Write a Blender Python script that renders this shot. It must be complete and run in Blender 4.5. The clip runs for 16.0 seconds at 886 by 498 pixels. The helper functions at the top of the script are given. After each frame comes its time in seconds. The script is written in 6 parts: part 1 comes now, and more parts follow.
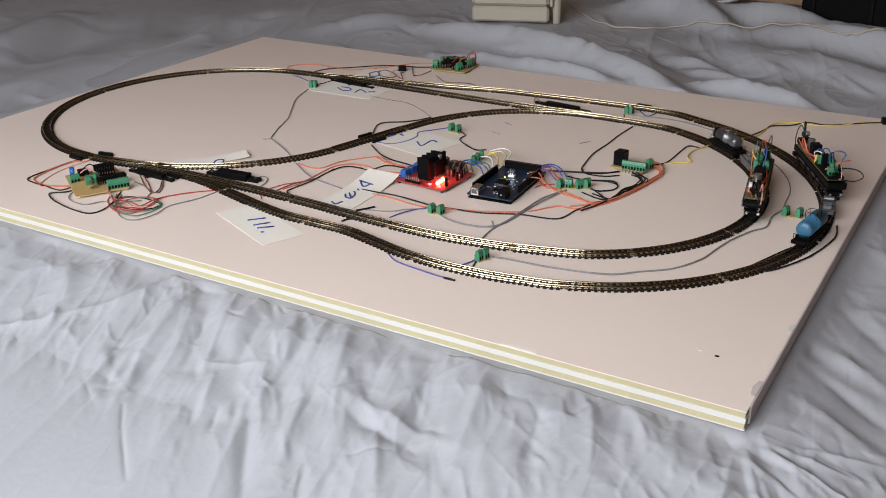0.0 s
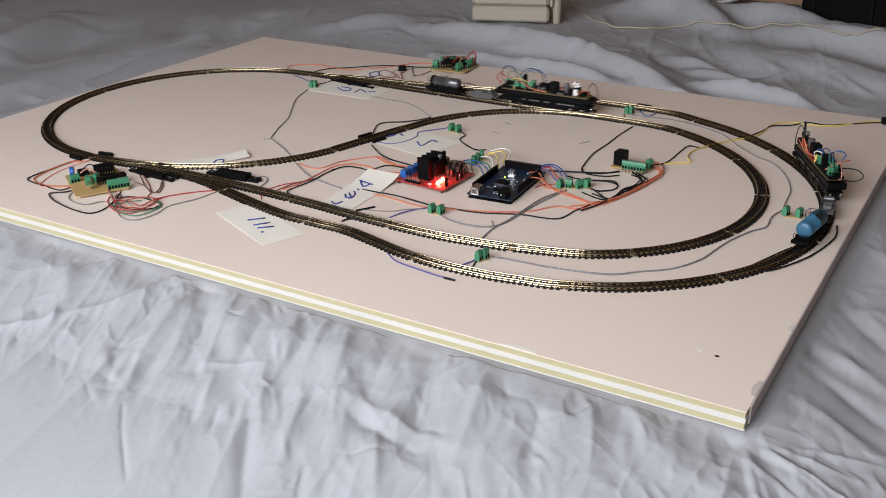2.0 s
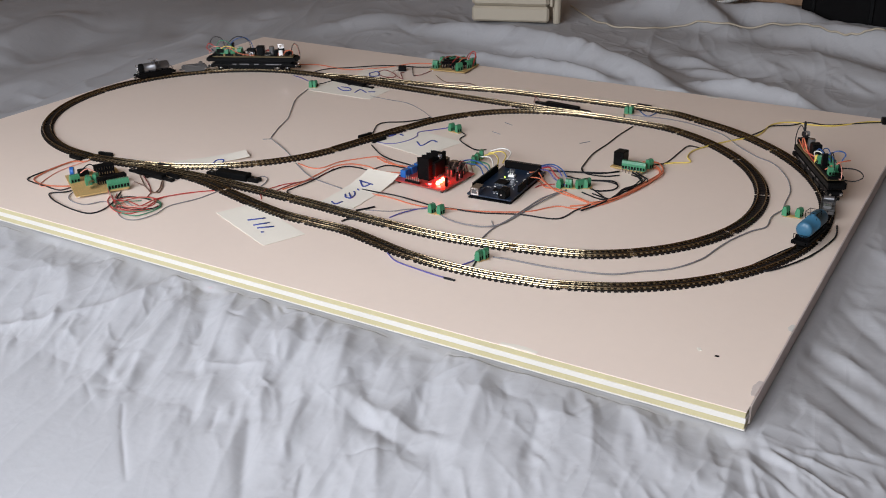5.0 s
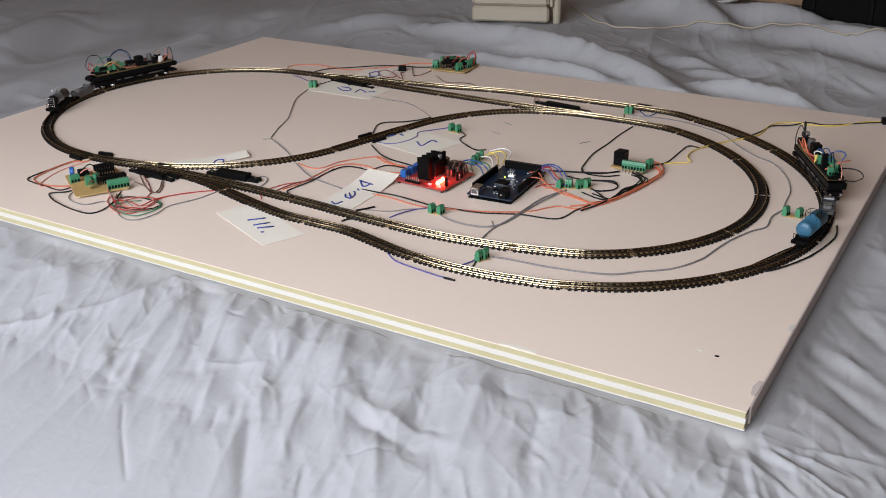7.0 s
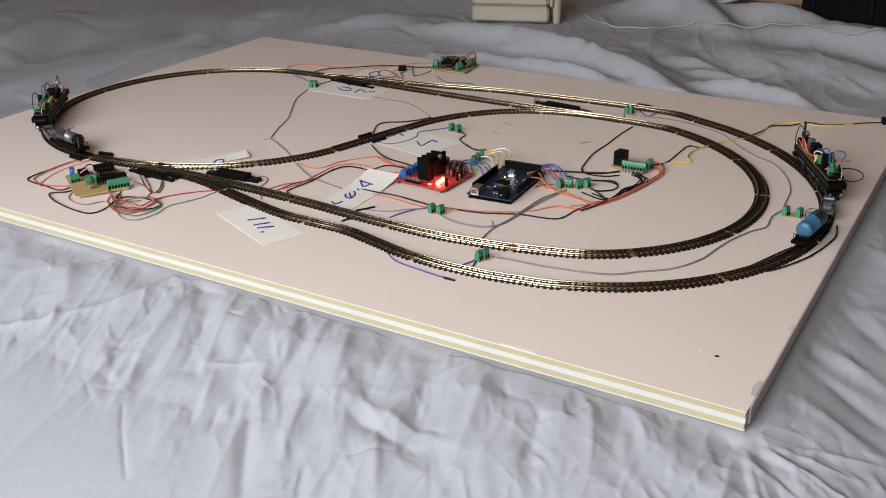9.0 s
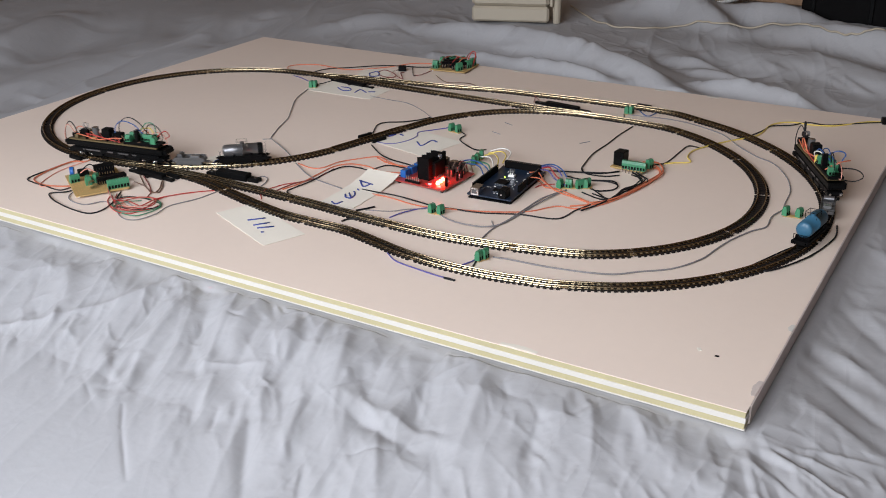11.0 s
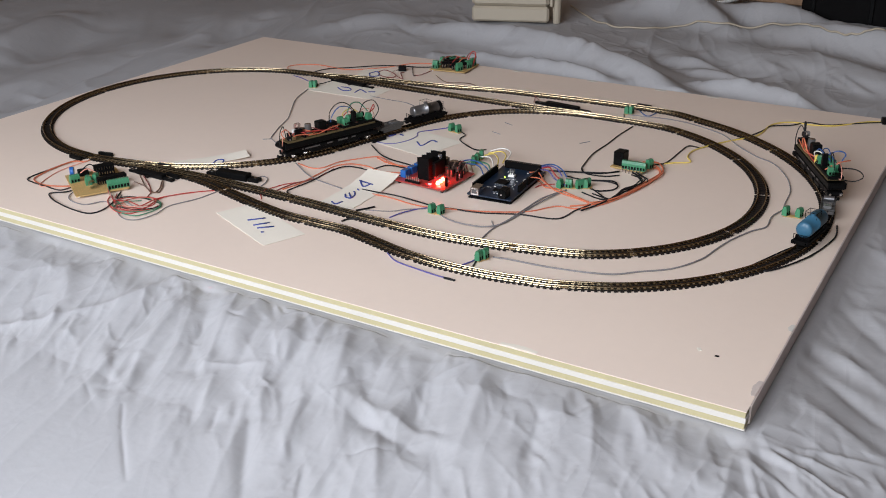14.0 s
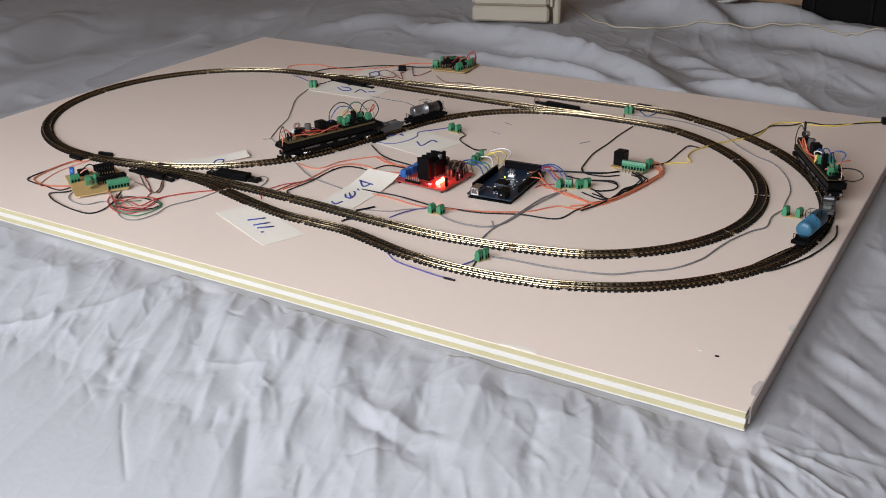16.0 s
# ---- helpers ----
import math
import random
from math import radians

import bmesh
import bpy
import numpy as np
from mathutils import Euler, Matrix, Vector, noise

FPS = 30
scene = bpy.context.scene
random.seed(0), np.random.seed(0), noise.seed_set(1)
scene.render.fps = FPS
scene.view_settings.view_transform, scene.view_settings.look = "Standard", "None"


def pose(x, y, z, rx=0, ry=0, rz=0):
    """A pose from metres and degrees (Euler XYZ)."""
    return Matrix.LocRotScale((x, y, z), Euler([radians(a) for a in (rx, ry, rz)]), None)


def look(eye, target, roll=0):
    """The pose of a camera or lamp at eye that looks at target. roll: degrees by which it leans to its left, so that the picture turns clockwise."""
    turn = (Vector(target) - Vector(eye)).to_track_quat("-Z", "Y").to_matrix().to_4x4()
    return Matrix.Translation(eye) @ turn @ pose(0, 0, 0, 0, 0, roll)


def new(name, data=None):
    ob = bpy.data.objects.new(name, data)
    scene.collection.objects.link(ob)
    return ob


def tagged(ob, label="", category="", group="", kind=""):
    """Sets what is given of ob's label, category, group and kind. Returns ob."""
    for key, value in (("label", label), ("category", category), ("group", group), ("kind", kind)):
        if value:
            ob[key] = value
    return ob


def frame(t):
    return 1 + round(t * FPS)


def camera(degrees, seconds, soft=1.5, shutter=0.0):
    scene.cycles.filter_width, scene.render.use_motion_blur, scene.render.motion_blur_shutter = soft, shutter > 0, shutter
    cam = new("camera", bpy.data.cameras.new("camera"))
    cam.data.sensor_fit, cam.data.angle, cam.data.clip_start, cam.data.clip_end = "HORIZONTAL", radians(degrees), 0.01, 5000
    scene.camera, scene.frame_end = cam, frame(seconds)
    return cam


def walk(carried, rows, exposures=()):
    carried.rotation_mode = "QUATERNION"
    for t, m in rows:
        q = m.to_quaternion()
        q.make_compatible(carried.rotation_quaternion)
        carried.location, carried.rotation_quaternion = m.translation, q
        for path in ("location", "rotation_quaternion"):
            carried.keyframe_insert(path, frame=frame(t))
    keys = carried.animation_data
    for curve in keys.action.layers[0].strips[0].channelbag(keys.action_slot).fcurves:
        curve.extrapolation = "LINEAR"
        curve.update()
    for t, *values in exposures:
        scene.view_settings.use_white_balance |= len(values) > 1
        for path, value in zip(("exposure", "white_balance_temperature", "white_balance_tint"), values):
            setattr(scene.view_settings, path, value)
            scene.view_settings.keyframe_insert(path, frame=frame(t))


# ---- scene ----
# The camera stands still on the near side of the bed, looking down at the board.
cam = camera(45.87, 16.0, soft=1.0, shutter=0.5)
EYE = Vector((0.15145, -0.67484, 0.43181))
AIM = EYE + Vector((-0.47511, 0.77816, -0.41077))
walk(cam, [(0.0, look(EYE, AIM, -1.0)), (16.0, look(EYE, AIM, -1.0))], [(0.0, 0.0), (16.0, 0.0)])

# ---- light: daylight through one window of the room ----
world = bpy.data.worlds.new("sky")
scene.world = world
world.use_nodes = True
_sky = world.node_tree.nodes.new("ShaderNodeTexSky")
_sky.sky_type, _sky.sun_disc = "NISHITA", False
_sky.sun_elevation, _sky.sun_rotation = radians(35), radians(200)
world.node_tree.links.new(_sky.outputs[0], world.node_tree.nodes["Background"].inputs[0])
world.node_tree.nodes["Background"].inputs[1].default_value = 0.1

WIN_Y, WIN_X0, WIN_X1, WIN_Z0, WIN_Z1 = -1.15, -1.36, 0.26, 0.26, 1.46
_l = bpy.data.lights.new("window_light", "AREA")
_l.shape, _l.size, _l.size_y, _l.energy, _l.color = "RECTANGLE", WIN_X1 - WIN_X0 - 0.1, WIN_Z1 - WIN_Z0 - 0.1, 49, (0.855, 0.910, 1.02)
_o = new("window_light", _l)
_wc = Vector(((WIN_X0 + WIN_X1) / 2, WIN_Y + 0.02, (WIN_Z0 + WIN_Z1) / 2))
_o.matrix_world = look(_wc, _wc + Vector((0, 1, 0)))


# ---- materials ----
def material(name, color, rough=0.5, metal=0.0, vary=0.12, scale=60.0, bump=0.0, fine=600.0, coat=0.0, glow=None, spec=0.5, alpha=None, transmission=0.0):
    """A surface with variation at two scales, in object space, in metres."""
    m = bpy.data.materials.new(name)
    m.use_nodes = True
    n, k = m.node_tree.nodes, m.node_tree.links
    b = n["Principled BSDF"]
    b.inputs["Roughness"].default_value, b.inputs["Metallic"].default_value = rough, metal
    b.inputs["Specular IOR Level"].default_value, b.inputs["Coat Weight"].default_value = spec, coat
    b.inputs["Transmission Weight"].default_value = transmission
    co = n.new("ShaderNodeTexCoord")
    big, small = n.new("ShaderNodeTexNoise"), n.new("ShaderNodeTexNoise")
    big.inputs["Scale"].default_value, small.inputs["Scale"].default_value = scale, fine
    big.inputs["Detail"].default_value = 4
    info = n.new("ShaderNodeObjectInfo")
    for t in (big, small):
        k.new(co.outputs["Object"], t.inputs["Vector"])
    mix = n.new("ShaderNodeMath")
    mix.operation = "MULTIPLY_ADD"
    k.new(small.outputs[0], mix.inputs[0])
    mix.inputs[1].default_value = 0.5
    k.new(big.outputs[0], mix.inputs[2])
    add = n.new("ShaderNodeMath")
    add.operation = "MULTIPLY_ADD"
    k.new(info.outputs["Random"], add.inputs[0])
    add.inputs[1].default_value = 0.3
    k.new(mix.outputs[0], add.inputs[2])
    ramp = n.new("ShaderNodeMapRange")
    ramp.inputs["From Min"].default_value, ramp.inputs["From Max"].default_value = 0.45, 1.35
    ramp.inputs["To Min"].default_value, ramp.inputs["To Max"].default_value = 1 - vary, 1 + vary
    k.new(add.outputs[0], ramp.inputs["Value"])
    mul = n.new("ShaderNodeVectorMath")
    mul.operation = "SCALE"
    mul.inputs[0].default_value = color
    k.new(ramp.outputs[0], mul.inputs["Scale"])
    k.new(mul.outputs[0], b.inputs["Base Color"])
    if bump:
        bp = n.new("ShaderNodeBump")
        bp.inputs["Strength"].default_value, bp.inputs["Distance"].default_value = 1.0, bump
        k.new(mix.outputs[0], bp.inputs["Height"])
        k.new(bp.outputs[0], b.inputs["Normal"])
    if glow:
        b.inputs["Emission Color"].default_value, b.inputs["Emission Strength"].default_value = (*glow[:3], 1), glow[3]
    return m


M = {}
M["sheet"] = material("cotton_sheet", (0.408, 0.404, 0.408), 0.9, vary=0.05, scale=9, bump=0.0004, fine=160, spec=0.2)
_n = M["sheet"].node_tree.nodes
_crease = _n.new("ShaderNodeTexNoise")
_crease.noise_type = "RIDGED_MULTIFRACTAL"
_crease.inputs["Scale"].default_value, _crease.inputs["Detail"].default_value, _crease.inputs["Distortion"].default_value = 7.0, 4.0, 0.8
_map = _n.new("ShaderNodeMapping")
_map.inputs["Rotation"].default_value, _map.inputs["Scale"].default_value = (0, 0, radians(22)), (1.9, 0.7, 1.0)
_bump = _n.new("ShaderNodeBump")
_bump.inputs["Strength"].default_value, _bump.inputs["Distance"].default_value = 0.55, 0.0025
_k = M["sheet"].node_tree.links
_k.new(_n["Texture Coordinate"].outputs["Object"], _map.inputs["Vector"])
_k.new(_map.outputs[0], _crease.inputs["Vector"])
_k.new(_crease.outputs[0], _bump.inputs["Height"])
_k.new(_n["Bump"].outputs[0], _bump.inputs["Normal"])
_cell = _n.new("ShaderNodeTexVoronoi")
_cell.feature = "DISTANCE_TO_EDGE"
_cell.inputs["Scale"].default_value = 13.0
_turn = _n.new("ShaderNodeMapping")
_turn.inputs["Rotation"].default_value, _turn.inputs["Scale"].default_value = (0, 0, radians(24)), (2.6, 0.75, 1.0)
_edge = _n.new("ShaderNodeMapRange")
_edge.inputs["From Max"].default_value, _edge.inputs["To Min"].default_value, _edge.inputs["To Max"].default_value = 0.06, 1.0, 0.0
_pinch = _n.new("ShaderNodeBump")
_pinch.inputs["Strength"].default_value, _pinch.inputs["Distance"].default_value = 0.14, 0.0010
_k.new(_n["Texture Coordinate"].outputs["Object"], _turn.inputs["Vector"])
_k.new(_turn.outputs[0], _cell.inputs["Vector"])
_k.new(_cell.outputs["Distance"], _edge.inputs["Value"])
_k.new(_edge.outputs[0], _pinch.inputs["Height"])
_k.new(_bump.outputs[0], _pinch.inputs["Normal"])
_k.new(_pinch.outputs[0], _n["Principled BSDF"].inputs["Normal"])
M["board"] = material("white_laminate", (0.82, 0.685, 0.578), 0.38, vary=0.03, scale=6, bump=0.00002, fine=90)
M["foam"] = material("cream_foam", (0.47, 0.41, 0.235), 0.8, vary=0.08, scale=20, bump=0.0003, fine=300)
M["white_foam"] = material("white_foam", (0.62, 0.585, 0.52), 0.7, vary=0.05, scale=20, bump=0.0002, fine=300)
M["tape"] = material("edge_tape", (0.60, 0.51, 0.46), 0.5, vary=0.15, scale=25)
M["sleeper"] = material("sleeper_plastic", (0.010, 0.0075, 0.0065), 0.5, vary=0.3, scale=80, spec=0.18)
M["rail"] = material("nickel_silver_rail", (0.37, 0.295, 0.185), 0.25, metal=1.0, vary=0.2, scale=40)
M["black"] = material("black_plastic", (0.0045, 0.0045, 0.0045), 0.42, vary=0.3, scale=90, spec=0.07)
M["matt_black"] = material("matt_black", (0.0045, 0.004, 0.004), 0.6, vary=0.3, scale=90, spec=0.05)
M["steel"] = material("bright_metal", (0.72, 0.71, 0.69), 0.25, metal=1.0, vary=0.1, scale=90)
M["silver"] = material("silver_paint", (0.17, 0.165, 0.165), 0.34, metal=0.75, vary=0.12, scale=90)
M["blue_tank"] = material("blue_tank_paint", (0.031, 0.112, 0.180), 0.4, vary=0.1, scale=60)
M["grey_flat"] = material("grey_plastic", (0.085, 0.080, 0.076), 0.45, vary=0.15, scale=70)
M["green"] = material("green_terminal", (0.05, 0.215, 0.105), 0.45, vary=0.12, scale=120)
M["perf"] = material("tan_perfboard", (0.44, 0.29, 0.11), 0.55, vary=0.12, scale=90)
M["red_pcb"] = material("red_circuit_board", (0.36, 0.045, 0.035), 0.35, vary=0.12, scale=150)
M["blue_pcb"] = material("dark_blue_circuit_board", (0.009, 0.020, 0.040), 0.35, vary=0.2, scale=150)
M["blue"] = material("blue_plastic", (0.012, 0.10, 0.34), 0.4, vary=0.12, scale=120)
M["led"] = material("red_light", (0.9, 0.1, 0.05), 0.3, glow=(1.0, 0.022, 0.010, 110))
M["led_green"] = material("yellow_green_light", (0.5, 0.8, 0.1), 0.3, glow=(0.6, 0.9, 0.1, 2.5))
M["white"] = material("white_plastic", (0.75, 0.74, 0.70), 0.45, vary=0.06, scale=60)
M["beige"] = material("beige_plastic", (0.42, 0.36, 0.27), 0.5, vary=0.06, scale=20)
M["paper"] = material("cream_paper", (0.80, 0.74, 0.63), 0.75, vary=0.04, scale=30, bump=0.0001, fine=400)
M["ink"] = material("blue_ink", (0.025, 0.045, 0.22), 0.6, vary=0.2, scale=200)
M["wall"] = material("wall_paint", (0.30, 0.205, 0.135), 0.85, vary=0.05, scale=3)
# the tan perfboard with the shade on the locomotives put into its colour
M["dark_perf"] = material("shaded_circuit_board", (0.12, 0.085, 0.035), 0.55, vary=0.15, scale=90)
M["umber"] = material("dark_brown_plastic", (0.030, 0.017, 0.012), 0.45, vary=0.3, scale=120)
M["wood"] = material("brown_wood", (0.22, 0.13, 0.07), 0.5, vary=0.25, scale=15)
M["clear"] = material("clear_plastic", (0.35, 0.34, 0.33), 0.2, vary=0.05, scale=90, transmission=0.6)
M["copper"] = material("copper", (0.75, 0.38, 0.2), 0.35, metal=1.0, vary=0.15, scale=120)
for _n, _c in (("orange", (0.60, 0.17, 0.085)), ("grey", (0.22, 0.21, 0.21)), ("red", (0.42, 0.05, 0.04)), ("darkred", (0.20, 0.05, 0.04)), ("yellow", (0.68, 0.52, 0.12)), ("blackw", (0.006, 0.006, 0.007)),
               ("purple", (0.10, 0.09, 0.28)), ("bluew", (0.035, 0.10, 0.28)), ("whitew", (0.75, 0.72, 0.66)), ("greenw", (0.06, 0.20, 0.12)), ("pink", (0.66, 0.30, 0.22)), ("brown", (0.16, 0.09, 0.06))):
    M[_n] = material(_n + "_insulation", _c, 0.5, vary=0.1, scale=120, spec=0.25)


# ---- mesh helpers ----
def part(name, bm, mat, parent=None, label="", smooth=False):
    """Links a bmesh as one mesh object under a thing or part."""
    me = bpy.data.meshes.new(name)
    bm.to_mesh(me)
    bm.free()
    for m in (mat if isinstance(mat, (list, tuple)) else [mat]):
        me.materials.append(m)
    if smooth:
        me.shade_smooth()
    ob = new(name, me)
    if parent:
        ob.parent = parent
    return tagged(ob, label)


def empty(name, m, label, category, group=""):
    ob = new(name)
    ob.empty_display_size = 0.01
    ob.matrix_world = m
    return tagged(ob, label, category, group)


def box(bm, x0, x1, y0, y1, z0, z1, bevel=0.0, turn=None):
    vs = bmesh.ops.create_cube(bm, size=1.0, matrix=Matrix.LocRotScale(((x0 + x1) / 2, (y0 + y1) / 2, (z0 + z1) / 2), None, (x1 - x0, y1 - y0, z1 - z0)))["verts"]
    if turn:
        bmesh.ops.transform(bm, matrix=turn, verts=vs)
    if bevel:
        es = list({e for v in vs for e in v.link_edges})
        bmesh.ops.bevel(bm, geom=es, offset=bevel, segments=1, affect="EDGES")
    return bm


def rod(bm, p, q, r, r2=None, seg=12):
    p, q = Vector(p), Vector(q)
    m = Matrix.Translation((p + q) / 2) @ (q - p).to_track_quat("Z", "Y").to_matrix().to_4x4()
    bmesh.ops.create_cone(bm, cap_ends=True, segments=seg, radius1=r, radius2=r if r2 is None else r2, depth=(q - p).length, matrix=m)
    return bm


def ball(bm, c, r, sx=1, sy=1, sz=1, u=12, v=8):
    bmesh.ops.create_uvsphere(bm, u_segments=u, v_segments=v, radius=r, matrix=Matrix.LocRotScale(c, None, (sx, sy, sz)))
    return bm


def B():
    return bmesh.new()


def smooth_line(pts, step=4):
    """Catmull-Rom curve through the points."""
    p = [Vector(a) for a in pts]
    if len(p) == 2:
        return p
    p = [p[0] * 2 - p[1]] + p + [p[-1] * 2 - p[-2]]
    out = []
    for i in range(1, len(p) - 2):
        for j in range(step):
            t = j / step
            out.append(0.5 * (2 * p[i] + (p[i + 1] - p[i - 1]) * t + (2 * p[i - 1] - 5 * p[i] + 4 * p[i + 1] - p[i + 2]) * t * t + (3 * p[i] - p[i - 1] - 3 * p[i + 1] + p[i + 2]) * t ** 3))
    return out + [p[-2]]


def tube(bm, pts, r, seg=6):
    rings, n = [], len(pts)
    for i, c in enumerate(pts):
        d = (pts[min(i + 1, n - 1)] - pts[max(i - 1, 0)])
        d = d.normalized() if d.length > 1e-9 else Vector((1, 0, 0))
        ref = Vector((0, 0, 1)) if abs(d.z) < 0.95 else Vector((1, 0, 0))
        a = d.cross(ref).normalized()
        b = a.cross(d)
        rings.append([bm.verts.new(c + r * (math.cos(2 * math.pi * k / seg) * a + math.sin(2 * math.pi * k / seg) * b)) for k in range(seg)])
    for u, v in zip(rings, rings[1:]):
        for k in range(seg):
            bm.faces.new((u[k], u[(k + 1) % seg], v[(k + 1) % seg], v[k]))
    bm.faces.new(rings[0][::-1]), bm.faces.new(rings[-1])
    return bm


# ---- the room that closes the place ----
def room():
    x0, x1, y0, y1, z0, z1, t = -2.75, 2.4, WIN_Y, 2.3, -0.55, 1.95, 0.1

    def slab(name, *boxes, mat="wall"):
        bm = B()
        for b in boxes:
            box(bm, *b)
        tagged(part(name, bm, M[mat]), "plain painted " + name.split("_")[0] + " of the room", name.split("_")[0], kind="structure")
    slab("floor", (x0, x1, y0, y1, z0 - t, z0), mat="wood")
    slab("ceiling", (x0, x1, y0, y1, z1, z1 + t))
    slab("wall_north", (x0, x1, y1, y1 + t, z0, z1))
    slab("wall_west", (x0 - t, x0, y0, y1, z0, z1))
    slab("wall_east", (x1, x1 + t, y0, y1, z0, z1))
    slab("wall_south", (x0, WIN_X0, y0 - t, y0, z0, z1), (WIN_X1, x1, y0 - t, y0, z0, z1), (WIN_X0, WIN_X1, y0 - t, y0, z0, WIN_Z0), (WIN_X0, WIN_X1, y0 - t, y0, WIN_Z1, z1))


# ---- the sheet over the bed ----
BX, BY, BT = 1.129, 0.80, 0.0168   # the board's length, width, thickness; its near right corner is the origin


def ridge(x, y, x0, y0, x1, y1, w, h, sharp=False):
    dx, dy = x1 - x0, y1 - y0
    L = dx * dx + dy * dy
    t = np.clip(((x - x0) * dx + (y - y0) * dy) / L, 0, 1)
    d2 = (x - x0 - t * dx) ** 2 + (y - y0 - t * dy) ** 2
    across = np.exp(-np.sqrt(d2 + 0.2 * w * w) / w) if sharp else np.exp(-d2 / (2 * w * w))
    return h * across * (0.35 + 0.65 * np.sin(np.pi * np.clip(t, 0.05, 0.95)))


def sheet():
    xs = np.concatenate([np.linspace(-2.4, -1.35, 90)[:-1], np.linspace(-1.35, -0.75, 200)[:-1], np.linspace(-0.75, 0.20, 640)[:-1], np.linspace(0.20, 1.1, 70)])
    ys = np.concatenate([np.linspace(-1.0, -0.36, 36)[:-1], np.linspace(-0.36, 0.03, 300)[:-1], np.linspace(0.03, 0.72, 150)[:-1], np.linspace(0.72, 1.75, 250)])
    X, Y = np.meshgrid(xs, ys)
    Z = np.zeros_like(X)
    for i in range(X.shape[0]):
        for j in range(X.shape[1]):
            x, y = X[i, j], Y[i, j]
            wx, wy = x + 0.05 * noise.noise((x * 3, y * 3, 1.0)), y + 0.05 * noise.noise((x * 3, y * 3, 7.0))
            u, v = wx * 0.36 - wy * 0.93, wx * 0.93 + wy * 0.36
            r1 = 1 - abs(noise.noise((u * 3.0, v * 9.0, 0.3)))
            r2 = 1 - abs(noise.noise((u * 9.0 + 3.0, v * 26.0, 5.3)))
            Z[i, j] = 0.012 + 0.007 * noise.noise((x * 3.4, y * 3.4, 9.0)) + 0.0035 * noise.noise((u * 5.0, v * 13.0, 3.0)) + 0.0026 * r1 ** 8 + 0.0011 * r2 ** 7
    # where the cloth is crumpled in front of the board: less so where it hangs smooth over the bed's edge
    edge_y = -0.160 + 0.05 * np.clip(-X - 0.45, 0, 0.5)
    smooth_part = np.clip((edge_y - Y) / 0.060, 0, 1) * np.clip((-0.28 - X) / 0.12, 0, 1)
    rng = random.Random(11)
    W = np.zeros_like(X)
    for k in range(2300):
        broad = k < 260
        if k % 6 < 4:
            cx, cy, lean = rng.uniform(-0.80, 0.20), rng.uniform(-0.26, 0.0), -66
        elif k % 6 == 4:
            cx, cy, lean = rng.uniform(0.0, 0.16), rng.uniform(-0.12, 0.5), -40
        else:
            cx, cy, lean = rng.uniform(-1.0, 0.1), rng.uniform(0.82, 1.30), -36
        a = radians(lean + rng.gauss(0, 24 if not broad else 16))
        half = rng.uniform(0.018, 0.055) if broad else rng.uniform(0.005, 0.028)
        w = rng.uniform(0.0045, 0.010) if broad else rng.uniform(0.0013, 0.0034)
        h = rng.uniform(0.0016, 0.0052) * rng.choice((1, 1, -1)) if broad else rng.uniform(0.0005, 0.0019) * rng.choice((1, 1, -1))
        i0, i1 = np.searchsorted(ys, (cy - half - 4 * w, cy + half + 4 * w))
        j0, j1 = np.searchsorted(xs, (cx - half - 4 * w, cx + half + 4 * w))
        if i1 > i0 and j1 > j0:
            dx, dy = half * math.cos(a), half * math.sin(a)
            W[i0:i1, j0:j1] += ridge(X[i0:i1, j0:j1], Y[i0:i1, j0:j1], cx - dx, cy - dy, cx + dx, cy + dy, w, h, k % 3 < 2)
    Z += 0.74 * W * (1 - 0.85 * smooth_part)
    # how far each place lies outside the board
    out = np.maximum(np.maximum(-X - BX, X), np.maximum(-Y, Y - BY))
    lift = np.clip((out - 0.001) / 0.013, 0, 1)
    lift = lift * lift * (3 - 2 * lift)
    Z = -BT - 0.0015 + (Z - 0.012) * (0.03 + 0.97 * lift) * (1 - 0.55 * smooth_part)
    # it falls away in front, over the bed's edge, and sags beside the right edge
    Z -= 0.22 * np.maximum(0, -(Y + 0.05)) ** 1.1
    Z += 0.13 * np.maximum(0, edge_y - Y) * np.clip((-0.25 - X) / 0.25, 0, 1)
    Z -= 0.12 * np.clip(X - 0.01, 0, 0.30)
    Z -= 0.004 * np.exp(-((X - 0.020) / 0.020) ** 2) * lift * np.clip((Y - 0.01) / 0.15, 0, 1) * (X > 0)
    # and slopes down towards the far left
    Z -= 0.03 * np.maximum(0, -X - 1.20) + 0.030 * np.exp(-((X + 0.25 * (Y - 0.6) + 1.52) / 0.20) ** 2)
    # large folds behind and beside the board
    for f in FOLDS:
        Z += ridge(X, Y, *f) * np.clip(out / 0.02, 0, 1)
    # sharp-edged folds and valleys in front, and pleats that fan out from the near right corner
    for f in FRONT_FOLDS:
        Z += 0.98 * ridge(X, Y, *f, True) * lift
    for k in range(15):
        t = k / 14
        a = radians(-118 + 118 * t + 7 * math.sin(5.1 * k))
        r0, r1_ = 0.022 + 0.010 * (k % 3), 0.075 + 0.035 * ((k * 5) % 4) / 3
        Z += ridge(X, Y, r0 * math.cos(a), r0 * math.sin(a), r1_ * math.cos(a + 0.12), r1_ * math.sin(a + 0.12), 0.0028, 0.0030 if k % 4 else -0.0026, True) * lift
    # the hem hangs to the floor on the open sides
    Z -= 2.0 * (np.maximum(0, -X - 2.1) + np.maximum(0, X - 0.85) + np.maximum(0, -Y - 0.75))
    inside = (X > -BX - 0.01) & (X < 0.01) & (Y > -0.01) & (Y < BY + 0.01)
